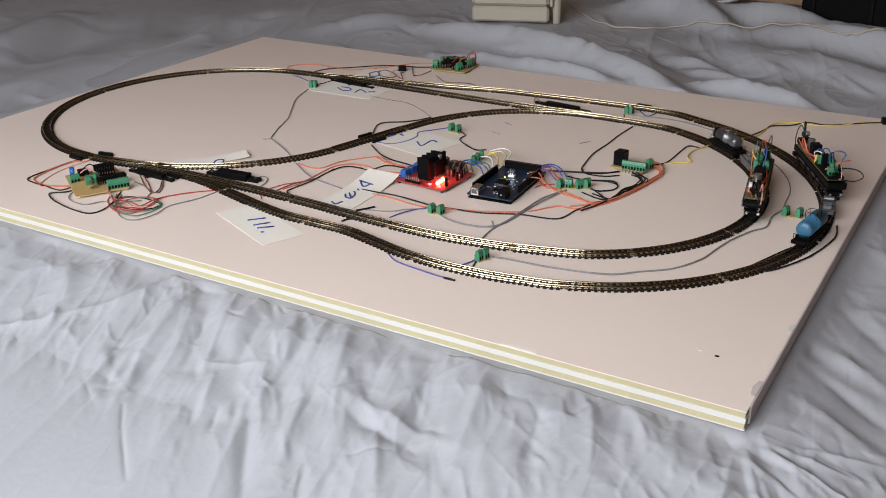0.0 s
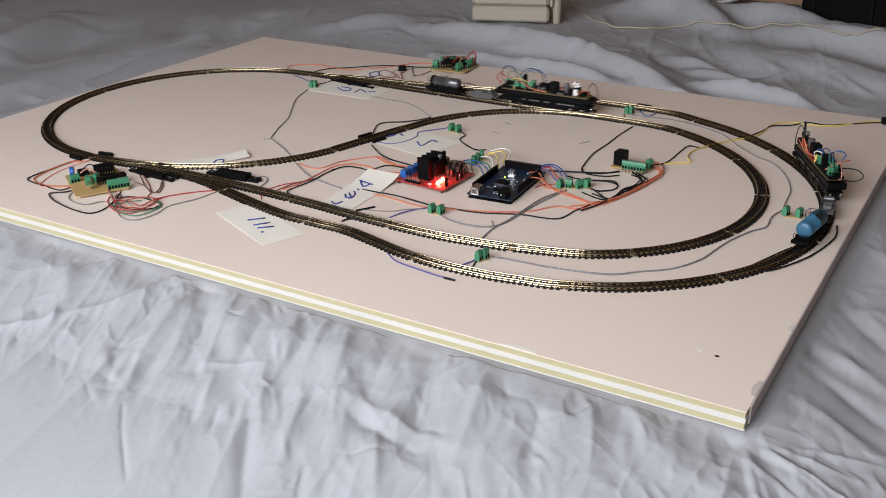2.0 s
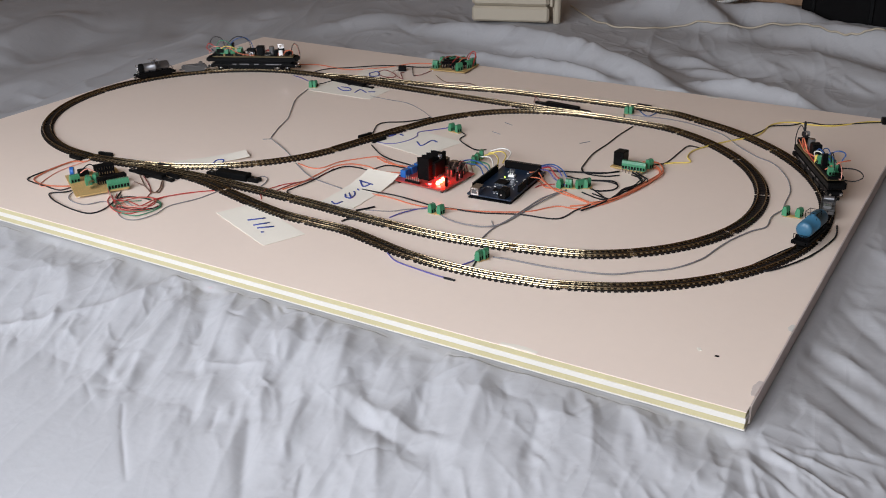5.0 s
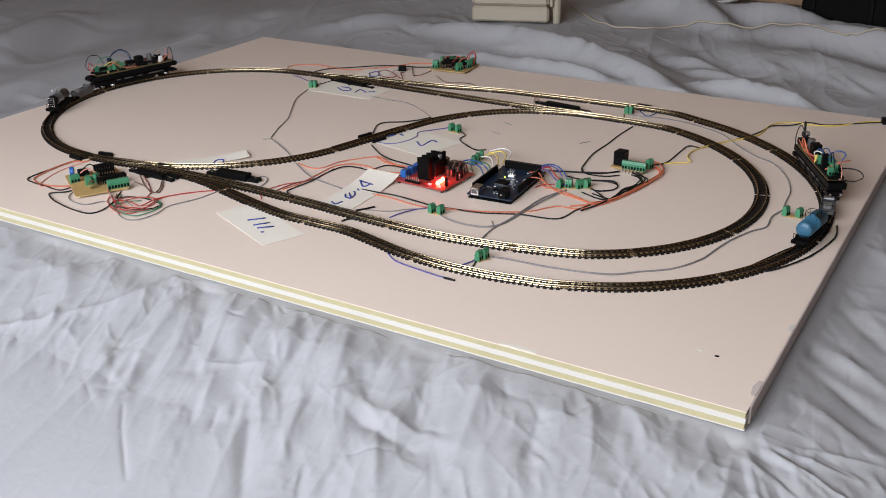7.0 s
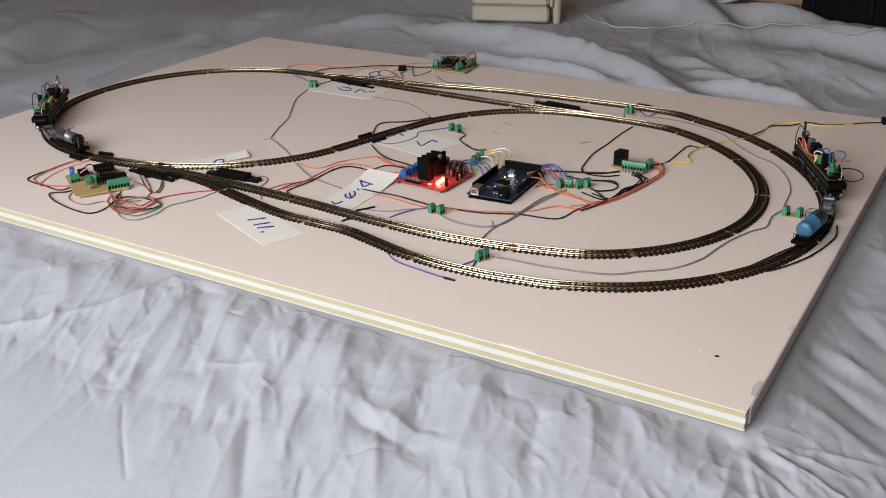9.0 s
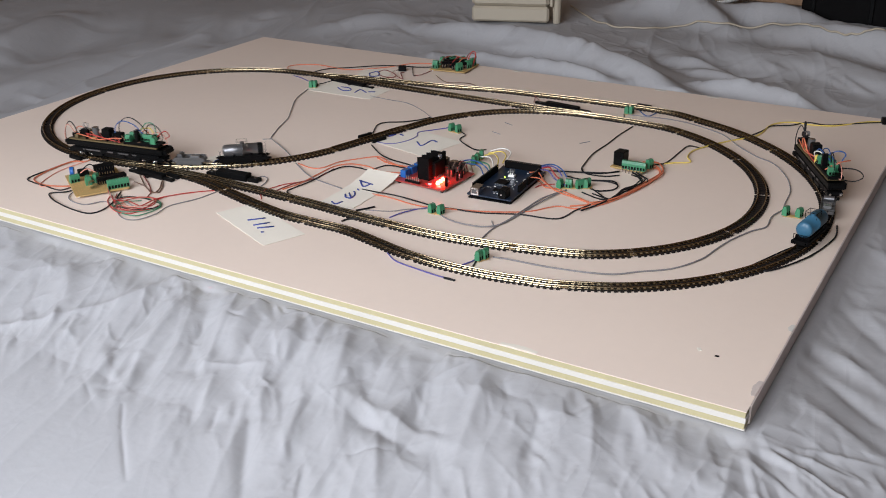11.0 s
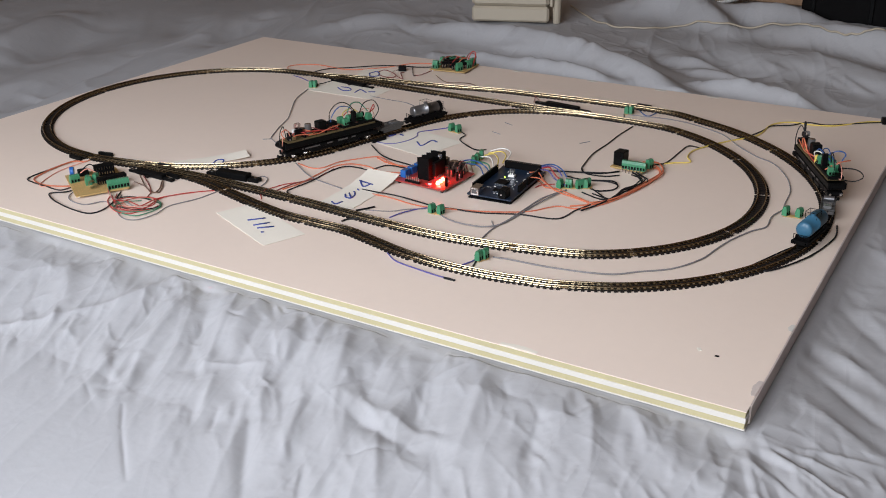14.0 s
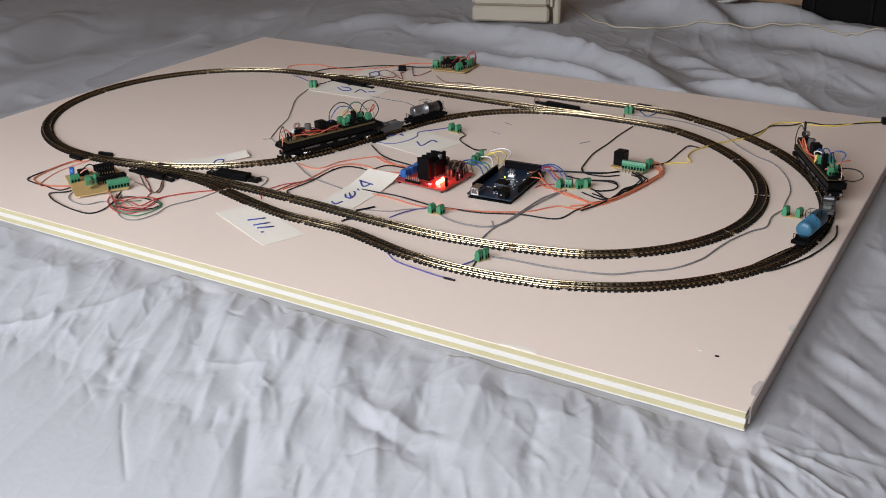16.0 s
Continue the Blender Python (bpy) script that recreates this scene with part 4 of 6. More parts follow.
def motor_driver():
    d = empty("motor_driver_board", pose(-0.4585, 0.308, 0, 0, 0, -3), "red motor driver board with black heat sink and lit lights", "circuit board")
    z = 0.0046
    bm = B()
    box(bm, -0.0345, 0.0345, -0.0335, 0.0335, 0.003, z, 0.0003)
    pcb = part("circuit_board", bm, M["red_pcb"], d, "red circuit board")
    bm = B()
    for sx in (-1, 1):
        for sy in (-1, 1):
            rod(bm, (sx * 0.030, sy * 0.029, 0), (sx * 0.030, sy * 0.029, 0.003), 0.0020, seg=8)
    part("spacer", bm, M["matt_black"], d)
    # heat sink: back plate and upright fins
    hs = part("heat_sink", box(B(), -0.0030, 0.0005, -0.017, 0.019, 0, 0.0265, 0.0003), M["matt_black"], d, "tall black finned heat sink")
    hs.matrix_basis = pose(0.0035, 0.000, z)
    for k in range(8):
        bm = B()
        y = -0.0160 + k * 0.0046
        box(bm, -0.0160, -0.0030, y - 0.0007, y + 0.0007, 0, 0.0265 - 0.0012 * (k % 2), 0.0002)
        part("fin", bm, M["matt_black"], hs)
    bm = B()
    box(bm, 0.0006, 0.0052, -0.0100, 0.0100, 0.004, 0.0210, 0.0004)
    dc = part("driver_chip", bm, M["black"], hs, "black power chip bolted to the heat sink")
    bm = B()
    rod(bm, (0.0006, 0.004, 0.0245), (0.0030, 0.004, 0.0245), 0.0030, seg=12)
    part("bolt", bm, M["steel"], hs, "metal bolt head")
    bm = B()
    for k in range(8):
        box(bm, 0.0020, 0.0028, -0.0091 + k * 0.0026, -0.0085 + k * 0.0026, 0, 0.005)
        box(bm, 0.0060, 0.0068, -0.0091 + k * 0.0026, -0.0085 + k * 0.0026, 0, 0.004)
    part("pins", bm, M["steel"], dc)
    # blue terminals at the rim
    for k in range(3):
        bm = B()
        box(bm, -0.0052, 0.0052, -0.0038, 0.0038, 0, 0.0088, 0.0005)
        t = part("blue_terminal", bm, M["blue"], d, "blue screw terminal block")
        t.matrix_basis = pose(-0.0290, -0.018 + k * 0.0135, z, 0, 0, 90)
        bm = B()
        for s in (-0.0026, 0.0026):
            rod(bm, (s, 0, 0.0086), (s, 0, 0.0090), 0.0017, seg=10)
            box(bm, s - 0.0016, s + 0.0016, 0.0038, 0.0042, 0.001, 0.0045)
        part("screw", bm, M["steel"], t)
    # front row of pins, small parts and the lights
    bm = B()
    box(bm, -0.020, 0.000, -0.0315, -0.0290, 0, 0.0022)
    hd = part("pin_row", bm, M["matt_black"], d)
    hd.matrix_basis = pose(0, 0, z)
    bm = B()
    for k in range(7):
        box(bm, -0.0188 + k * 0.0028, -0.0180 + k * 0.0028, -0.0306, -0.0298, 0.0020, 0.0072)
    part("pins", bm, M["steel"], hd, "bright metal pins")
    # the third light is added between the two to widen their glow
    for x, y in ((0.0195, -0.0220), (0.0175, -0.0080), (0.0187, -0.0150)):
        bm = B()
        rod(bm, (0, 0, 0.0006), (0, 0, 0.0028), 0.0022, seg=12)
        ball(bm, (0, 0, 0.0028), 0.0022)
        l = part("indicator_light", bm, M["led"], d, "glowing red indicator light")
        l.matrix_basis = pose(x, y, z)
    for x, y, sx, sy in ((0.026, -0.028, 0.004, 0.002), (0.012, -0.027, 0.004, 0.002), (0.0255, -0.010, 0.0022, 0.004), (0.028, 0.006, 0.0022, 0.004), (0.024, 0.016, 0.004, 0.002), (0.011, 0.012, 0.0022, 0.004)):
        chip(d, x, y, z, sx, sy, 0.0022, "resistor", "white", legs=False)
    for x, y in ((0.0300, -0.0200), (0.0305, 0.0020), (0.0300, 0.0120)):
        bm = B()
        box(bm, -0.0012, 0.0012, -0.0012, 0.0012, 0, 0.0100)
        j = part("jumper", bm, M["matt_black"], d)
        j.matrix_basis = pose(x, y, z)
    chip(d, 0.020, 0.020, z, 0.012, 0.008, 0.004, "chip")
    # a crowd of dark brown parts along the back and the far right
    for x, y, r, h in ((-0.018, 0.0275, 0.0058, 0.0130), (-0.004, 0.0275, 0.0060, 0.0140), (0.010, 0.0265, 0.0056, 0.0125), (-0.0275, 0.0260, 0.0035, 0.0100)):
        can(d, x, y, z, r, h, "umber", label="dark brown can capacitor")
    rng = random.Random(4)
    for k in range(16):
        x, y = rng.uniform(0.008, 0.031), rng.uniform(0.006, 0.031)
        chip(d, x, y, z, rng.uniform(0.004, 0.009), rng.uniform(0.003, 0.006), rng.uniform(0.004, 0.0125), "component", rng.choice(("umber", "umber", "matt_black")), legs=False, turn=rng.uniform(0, 90))
    for k in range(5):
        x, y = 0.008 + 0.005 * k, 0.010 + 0.004 * (k % 3)
        lead(d, ("umber", "brown", "darkred", "umber", "brown")[k], [(x, y, z + 0.003), (x + 0.003, y + 0.006, z + 0.014), (x + 0.006, y + 0.012, z + 0.012), (x + 0.007, y + 0.015, z + 0.003)], 0.0006)
    return d


def controller_board():
    c = empty("controller_board", pose(-0.3735, 0.3290, 0, 0, 0, 4), "dark blue controller board with black socket strips and metal port", "circuit board")
    w, l, z = 0.0272, 0.0508, 0.0056
    bm = B()
    box(bm, -w, w, -l, l, 0.0040, z, 0.0003)
    part("circuit_board", bm, M["blue_pcb"], c, "dark blue circuit board")
    bm = B()
    box(bm, -w + 0.001, w - 0.001, -l + 0.001, l - 0.001, 0.0, 0.0014, 0.0004)
    for sx in (-1, 1):
        for sy in (-1, 1):
            rod(bm, (sx * 0.023, sy * 0.045, 0.0013), (sx * 0.023, sy * 0.045, 0.0041), 0.003, seg=10)
    part("base_plate", bm, M["black"], c, "dark base under the board")
    # socket strips: both long sides and the far end
    header_strip(c, -w + 0.0022, 0.006, z, 18, "y")
    header_strip(c, -w + 0.0022, -0.028, z, 8, "y")
    header_strip(c, w - 0.0022, 0.018, z, 14, "y")
    header_strip(c, w - 0.0022, -0.015, z, 8, "y")
    header_strip(c, 0.0, l - 0.0040, z, 18, "x", 2)
    # metal plug port with a pale mouth
    bm = B()
    box(bm, -0.0048, 0.0048, -0.0060, 0.0090, 0, 0.0090, 0.0006)
    u = part("plug_port", bm, M["steel"], c, "square metal plug port")
    u.matrix_basis = pose(-0.0165, -l + 0.0035, z)
    bm = B()
    box(bm, -0.0030, 0.0030, -0.0064, -0.0059, 0.0022, 0.0066)
    part("mouth", bm, M["grey_flat"], u, "grey socket mouth")
    # round power socket
    bm = B()
    box(bm, -0.0045, 0.0045, -0.0060, 0.0075, 0, 0.0105, 0.0008)
    rod(bm, (0, -0.0070, 0.0055), (0, -0.0050, 0.0055), 0.0045, seg=18)
    j = part("power_socket", bm, M["black"], c, "black power socket")
    j.matrix_basis = pose(0.0165, -l + 0.0050, z)
    bm = B()
    rod(bm, (0, -0.0078, 0.0055), (0, -0.0060, 0.0055), 0.0009, seg=8)
    part("contact", bm, M["steel"], j)
    # chips and small parts
    chip(c, -0.004, -0.004, z, 0.0140, 0.0140, 0.0018, "main_chip", turn=0)
    chip(c, 0.000, -0.030, z, 0.0070, 0.0070, 0.0016, "chip")
    bm = B()
    for i in range(3):
        for k in range(2):
            box(bm, i * 0.0025 - 0.0029, i * 0.0025 - 0.0021, k * 0.0025 - 0.0017, k * 0.0025 - 0.0009, 0, 0.0085)
    p = part("programming_pins", bm, M["steel"], c, "small block of metal pins")
    p.matrix_basis = pose(-0.002, 0.019, z)
    bm = B()
    box(bm, -0.0040, 0.0040, -0.0027, 0.0027, 0, 0.0025, 0.0002)
    p = part("pin_base", bm, M["white"], c)
    p.matrix_basis = pose(-0.002, 0.019, z)
    bm = B()
    box(bm, -0.0030, 0.0030, -0.0030, 0.0030, 0, 0.0018, 0.0003)
    rod(bm, (0, 0, 0.0018), (0, 0, 0.0030), 0.0016, seg=12)
    p = part("reset_button", bm, M["steel"], c, "small push button")
    p.matrix_basis = pose(-0.017, -0.033, z)
    bm = B()
    box(bm, -0.0010, 0.0010, -0.0006, 0.0006, 0, 0.0008)
    p = part("indicator_light", bm, M["led_green"], c, "glowing yellow-green light")
    p.matrix_basis = pose(-0.0085, 0.0135, z)
    for x, y in ((0.002, -0.040), (0.006, -0.040), (0.010, -0.022), (0.004, 0.008), (0.011, 0.004), (-0.012, 0.030), (0.012, 0.034), (-0.006, -0.020), (0.014, -0.030)):
        chip(c, x, y, z, 0.0022, 0.0013, 0.0010, "resistor", "white", legs=False, turn=random.choice((0, 90)))
    for x, y in ((0.009, -0.033), (0.009, -0.027)):
        can(c, x, y, z, 0.0026, 0.0052, "steel", label="small metal can capacitor")
    # pale printed lines and unreadable print on the board
    bm = B()
    for x, y, a, b in ((-0.0125, 0.0020, 0.0004, 0.012), (-0.006, 0.0075, 0.012, 0.0004), (0.012, -0.008, 0.0004, 0.010), (0.005, -0.0135, 0.010, 0.0004), (0.0155, 0.016, 0.0025, 0.0008), (0.0155, 0.013, 0.0025, 0.0008), (-0.012, -0.022, 0.006, 0.0008)):
        box(bm, x - a / 2, x + a / 2, y - b / 2, y + b / 2, z, z + 0.0001)
    part("print", bm, M["white"], c, "fine white printed lines")
    return c


def perfboard(name, m, sx, sy, label, outline=None):
    pb = empty(name, m, label, "circuit board")
    bm = B()
    box(bm, -sx / 2, sx / 2, -sy / 2, sy / 2, 0.0020, 0.0036, 0.0002)
    part("circuit_board", bm, M["perf"], pb, "tan perforated circuit board")
    bm = B()
    for i in range(int(sx / 0.0035)):
        for k in range(int(sy / 0.0035)):
            if random.random() < 0.45:
                rod(bm, (-sx / 2 + 0.0025 + i * 0.0035, -sy / 2 + 0.0025 + k * 0.0035, 0.0035), (-sx / 2 + 0.0025 + i * 0.0035, -sy / 2 + 0.0025 + k * 0.0035, 0.0038), 0.0006, seg=5)
    part("solder_hole", bm, M["copper"], pb, "small copper-ringed holes")
    bm = B()
    for a in (-1, 1):
        for b in (-1, 1):
            rod(bm, (a * (sx / 2 - 0.004), b * (sy / 2 - 0.004), 0), (a * (sx / 2 - 0.004), b * (sy / 2 - 0.004), 0.0021), 0.0015, seg=8)
    part("stud", bm, M["steel"], pb)
    return pb


def left_circuit():
    p = perfboard("relay_circuit_board", pose(-0.802, 0.105, 0, 0, 0, 58), 0.060, 0.080, "tan circuit board with green terminals, black chips and a blue capacitor")
    z = 0.0036
    terminal(p, 0.019, -0.033, z, 7, 0, 0.0105, 0.0035)
    terminal(p, -0.010, -0.006, z, 2, 90, 0.0105, 0.0040)
    terminal(p, -0.001, -0.002, z, 2, 60, 0.0105, 0.0040)
    terminal(p, -0.023, 0.011, z, 3, 10, 0.0090, 0.0036)
    chip(p, 0.016, -0.010, z, 0.034, 0.0085, 0.0080, "chip", turn=8)
    bm = B()
    box(bm, -0.0115, 0.0115, -0.0040, 0.0040, 0, 0.0135, 0.0005)
    c = part("chip_socket", bm, M["matt_black"], p, "upright black chip with two rows of pins")
    c.matrix_basis = pose(0.013, 0.019, z, 0, 0, 0)
    bm = B()
    for k in range(7):
        for q in (0.0035, 0.0095):
            box(bm, -0.0098 + k * 0.0031, -0.0089 + k * 0.0031, -0.0047, -0.0039, q - 0.0012, q + 0.0014)
    part("pins", bm, M["steel"], c, "bright metal pins")
    bm = B()
    rod(bm, (0, -0.0022, 0.0062), (0, 0.0022, 0.0062), 0.0054, seg=20)
    rod(bm, (0.0025, 0, 0), (0.0025, 0, 0.005), 0.0004, seg=5)
    rod(bm, (-0.0025, 0, 0), (-0.0025, 0, 0.005), 0.0004, seg=5)
    b = part("disc_capacitor", bm, M["blue"], p, "round blue disc capacitor")
    b.matrix_basis = pose(-0.022, 0.032, z, 0, 0, 75)
    chip(p, -0.010, 0.029, z, 0.012, 0.010, 0.0075, "relay", legs=False)
    bm = B()
    for k in range(4):
        bmesh.ops.create_cone(bm, cap_ends=False, segments=14, radius1=0.0042, radius2=0.0042, depth=0.0013, matrix=pose(0, 0, 0.0048) @ Matrix.Rotation(radians(90), 4, "X") @ Matrix.Translation((0, 0, -0.003 + 0.0020 * k)))
    co = part("coil", bm, M["copper"], p, "small copper coil")
    co.matrix_basis = pose(-0.008, -0.022, z)
    lead(p, "pink", [(-0.014, 0.022, z + 0.006), (-0.006, 0.018, z + 0.011), (0.003, 0.014, z + 0.006)], 0.0007)
    lead(p, "blackw", [(-0.012, 0.026, z + 0.008), (-0.001, 0.024, z + 0.014), (0.006, 0.012, z + 0.006)], 0.0007)
    return p


def far_circuit():
    p = perfboard("terminal_circuit_board", pose(-0.699, 0.764, 0, 0, 0, 6), 0.062, 0.060, "tan circuit board crowded with green terminals and dark chips")
    z = 0.0036
    terminal(p, -0.0240, -0.0200, z, 2, 0, 0.0125, 0.0045)
    terminal(p, -0.0240, 0.0050, z, 2, 90, 0.0125, 0.0048)
    terminal(p, -0.0080, 0.0100, z, 2, 70, 0.0140, 0.0048)
    terminal(p, 0.0080, 0.0140, z, 2, 80, 0.0140, 0.0048)
    terminal(p, 0.0170, -0.0200, z, 2, 60, 0.0125, 0.0048)
    terminal(p, 0.0240, 0.0000, z, 2, 70, 0.0125, 0.0048)
    terminal(p, 0.0250, 0.0160, z, 2, 70, 0.0125, 0.0048)
    for x, y in ((0.000, -0.008), (0.006, 0.000), (0.012, 0.008), (0.002, 0.020), (-0.010, -0.014), (-0.012, -0.002), (-0.002, 0.006), (0.009, -0.016), (0.018, -0.006), (-0.016, 0.018)):
        chip(p, x, y, z, 0.013, 0.006, 0.0105, "chip", turn=35)
    for k, col in enumerate(("darkred", "blackw", "red", "orange")):
        lead(p, col, [(-0.020 + 0.010 * k, -0.016, z + 0.006), (-0.014 + 0.010 * k, -0.004, z + 0.015), (-0.008 + 0.010 * k, 0.010, z + 0.013), (-0.004 + 0.010 * k, 0.018, z + 0.006)], 0.0007)
    lead(p, "orange", [(-0.024, 0.006, z + 0.010), (-0.010, 0.020, z + 0.012), (0.004, 0.022, z + 0.010)], 0.0007)
    lead(p, "red", [(0.015, 0.020, z + 0.008), (0.020, 0.026, z + 0.020), (0.028, 0.022, z + 0.018), (0.029, 0.010, z + 0.006)], 0.0008)
    lead(p, "darkred", [(0.010, 0.022, z + 0.008), (0.016, 0.028, z + 0.017), (0.027, 0.026, z + 0.013), (0.030, 0.004, z + 0.002)], 0.0008)
    return p


def power_input():
    p = perfboard("power_input_board", pose(-0.272, 0.450, 0, 0, 0, -4), 0.042, 0.020, "small tan board with black power socket and green terminals")
    z = 0.0036
    bm = B()
    box(bm, -0.0065, 0.0065, -0.0075, 0.0075, 0, 0.0172, 0.0007)
    s = part("power_socket", bm, M["black"], p, "black box-shaped power socket")
    s.matrix_basis = pose(-0.0130, 0.0030, z)
    bm = B()
    rod(bm, (0, -0.0078, 0.0130), (0, -0.0070, 0.0130), 0.0040, seg=16)
    part("mouth", bm, M["matt_black"], s)
    terminal(p, 0.0090, -0.0060, z, 8, 8, 0.0100, 0.0036)
    terminal(p, 0.0215, 0.0085, z, 2, 75, 0.0110, 0.0040)
    bm = B()
    for k in range(6):
        rod(bm, (-0.003 + k * 0.0044, -0.0135, 0), (-0.003 + k * 0.0044, -0.0115, 0.006), 0.0006, seg=6)
    part("pins", bm, M["steel"], p, "bright wire ends")
    return p


def splice(name, x, y, turn, blocks, label, group="terminal pairs"):
    """A strip of board with green terminal blocks, wired in between."""
    p = empty(name, pose(x, y, 0, 0, 0, turn), label, "terminal", group)
    L = max(abs(b[0]) for b in blocks) + 0.0035
    bm = B()
    box(bm, -L, L, -0.0042, 0.0042, 0.0004, 0.0018, 0.0002)
    part("circuit_board", bm, M["perf"], p, "narrow tan strip of circuit board")
    for bx, n, t in blocks:
        terminal(p, bx, 0, 0.0018, n, t, 0.0125, 0.0046)
    p.scale = (0.8, 0.8, 0.8)
    return p


motor_driver()
controller_board()
left_circuit()
far_circuit()
power_input()
_two = "pair of green screw terminals on a small strip"
splice("terminal_strip", -0.529, 0.476, -8, ((-0.0075, 2, 78), (0.0065, 2, 78)), _two)
splice("terminal_strip", -0.402, 0.219, 8, ((-0.0065, 2, 70), (0.0065, 2, 70)), _two)
splice("terminal_strip", -0.301, 0.139, 66, ((-0.0046, 2, 20), (0.0046, 2, 20)), _two)
splice("terminal_strip", -0.066, 0.394, 8, ((-0.0085, 2, 65), (0.0085, 2, 65)), _two)
splice("terminal_strip", -0.833, 0.563, 30, ((-0.003, 2, 70), (0.004, 2, 70)), _two)
splice("terminal_strip", -0.357, 0.660, 20, ((-0.003, 2, 70), (0.004, 2, 70)), _two)
splice("terminal_strip", -0.4455, 0.389, 96, ((-0.018, 2, 20), (-0.004, 2, 10), (0.013, 2, 15)), "row of green screw terminals beside the red board")
splice("terminal_strip", -0.303, 0.361, 30, ((-0.021, 2, 55), (-0.008, 2, -25), (0.012, 5, 28), (0.016, 2, 75)), "cluster of green screw terminals with soldered wires")


# ---- point motors beside the turnouts ----
def point_motor(x, y, turn, length, width, height, label="black point motor housing beside a turnout"):
    p = empty("point_motor", pose(x, y, 0, 0, 0, turn), label, "point motor", "point motors")
    bm = B()
    box(bm, -length * 0.30, length * 0.30, -width / 2, width / 2, 0, height, 0.0012)
    h = part("housing", bm, M["black"], p, "smooth black plastic housing")
    for s in (-1, 1):
        bm = B()
        box(bm, min(s * length * 0.30, s * length * 0.5), max(s * length * 0.30, s * length * 0.5), -width * 0.36, width * 0.36, 0, height * 0.55, 0.0008)
        part("end_lug", bm, M["black"], p)
        bm = B()
        rod(bm, (s * length * 0.42, 0, height * 0.54), (s * length * 0.42, 0, height * 0.60), 0.0016, seg=10)
        part("screw", bm, M["steel"], h)
    bm = B()
    box(bm, -0.002, 0.002, -width * 0.95, -width * 0.45, 0.001, 0.0025)
    part("slide", bm, M["sleeper"], p, "small slide bar")
    return p


point_motor(-0.672, 0.1985, 6, 0.074, 0.013, 0.0085)
point_motor(-0.764, 0.1555, -2, 0.074, 0.009, 0.0065)
point_motor(-0.790, 0.6065, -6, 0.086, 0.009, 0.0055)
point_motor(-0.450, 0.6425, -7, 0.090, 0.010, 0.0065)


# ---- rail joiner clips with feed wires ----
def feed_clip(x, y, turn, label="black feed clip pressed against the rail"):
    p = empty("feed_clip", pose(x, y, 0, 0, 0, turn), label, "clip", "feed clips")
    bm = B()
    box(bm, -0.011, 0.011, -0.0022, 0.0022, 0, 0.0045, 0.0008)
    part("body", bm, M["black"], p)
    bm = B()
    box(bm, -0.004, 0.004, 0.0020, 0.0032, 0.0015, 0.0034)
    part("tongue", bm, M["steel"], p, "thin metal tongue")


feed_clip(-0.872, 0.1835, 8)
feed_clip(-0.8955, 0.1555, -3)
feed_clip(-0.773, 0.188, 4)
feed_clip(-0.738, 0.1655, -12)
feed_clip(-0.6235, 0.402, 74)
feed_clip(-0.5965, 0.396, 74)
feed_clip(-0.350, 0.7010, -3)


# ---- paper slips with pen strokes ----
def paper_slip(x, y, turn, sx, sy, strokes, label, curl=0.0):
    """A thin slip, its +x end curling up, with inked strokes on it."""
    p = empty("paper_slip", pose(x, y, 0, 0, 0, turn), label, "paper label", "paper slips")

    def up(u):
        t = max(0.0, (u + sx * 0.05) / (sx * 0.55))
        return 0.0004 + curl * t * t
    bm = B()
    n = 12
    rows = []
    for i in range(n + 1):
        u = -sx / 2 + sx * i / n
        j = 0.0006 * math.sin(i * 2.3)
        rows.append([bm.verts.new((u, s * (sy / 2 + j * s), up(u) + d)) for s, d in ((-1, 0), (1, 0), (1, 0.0003), (-1, 0.0003))])
    for a, b in zip(rows, rows[1:]):
        for k in range(4):
            bm.faces.new((a[k], b[k], b[(k + 1) % 4], a[(k + 1) % 4]))
    bm.faces.new(rows[0]), bm.faces.new(rows[-1][::-1])
    bmesh.ops.recalc_face_normals(bm, faces=bm.faces)
    sheet_ = part("slip", bm, M["paper"], p, "cream paper slip")
    inv = pose(x, y, 0, 0, 0, turn).inverted()
    for s in strokes:
        q = [inv @ Vector((a, b, 0)) for a, b in s]
        q = [Vector((v.x, v.y, up(v.x) + 0.0004)) for v in smooth_line(q, 5)]
        part("pen_stroke", tube(B(), q, 0.0010, 6), M["ink"], sheet_, "blue pen stroke", True)
    return p


paper_slip(-0.5135, 0.235, 92, 0.104, 0.044, [[(-0.5315, 0.2583), (-0.5101, 0.2551)], [(-0.5293, 0.2574), (-0.5178, 0.2467), (-0.5134, 0.2554)], [(-0.5193, 0.2376), (-0.5161, 0.2352)], [(-0.5191, 0.2295), (-0.5159, 0.2272)], [(-0.5224, 0.2175), (-0.5167, 0.2106), (-0.5101, 0.2103), (-0.5113, 0.2196), (-0.5159, 0.2272)], [(-0.5206, 0.2226), (-0.5106, 0.2120)], [(-0.5225, 0.1917), (-0.5145, 0.1883), (-0.5119, 0.1975)]], "cream paper slip with blue pen strokes, tucked under the track", 0.007)
paper_slip(-0.5535, 0.1045, -23, 0.112, 0.048, [[(-0.5697, 0.1040), (-0.5567, 0.1184)], [(-0.5551, 0.0961), (-0.5447, 0.1106)], [(-0.5464, 0.0922), (-0.5335, 0.1045)], [(-0.5358, 0.0860), (-0.5332, 0.0874)]], "cream paper slip with three blue pen strokes beside the track")
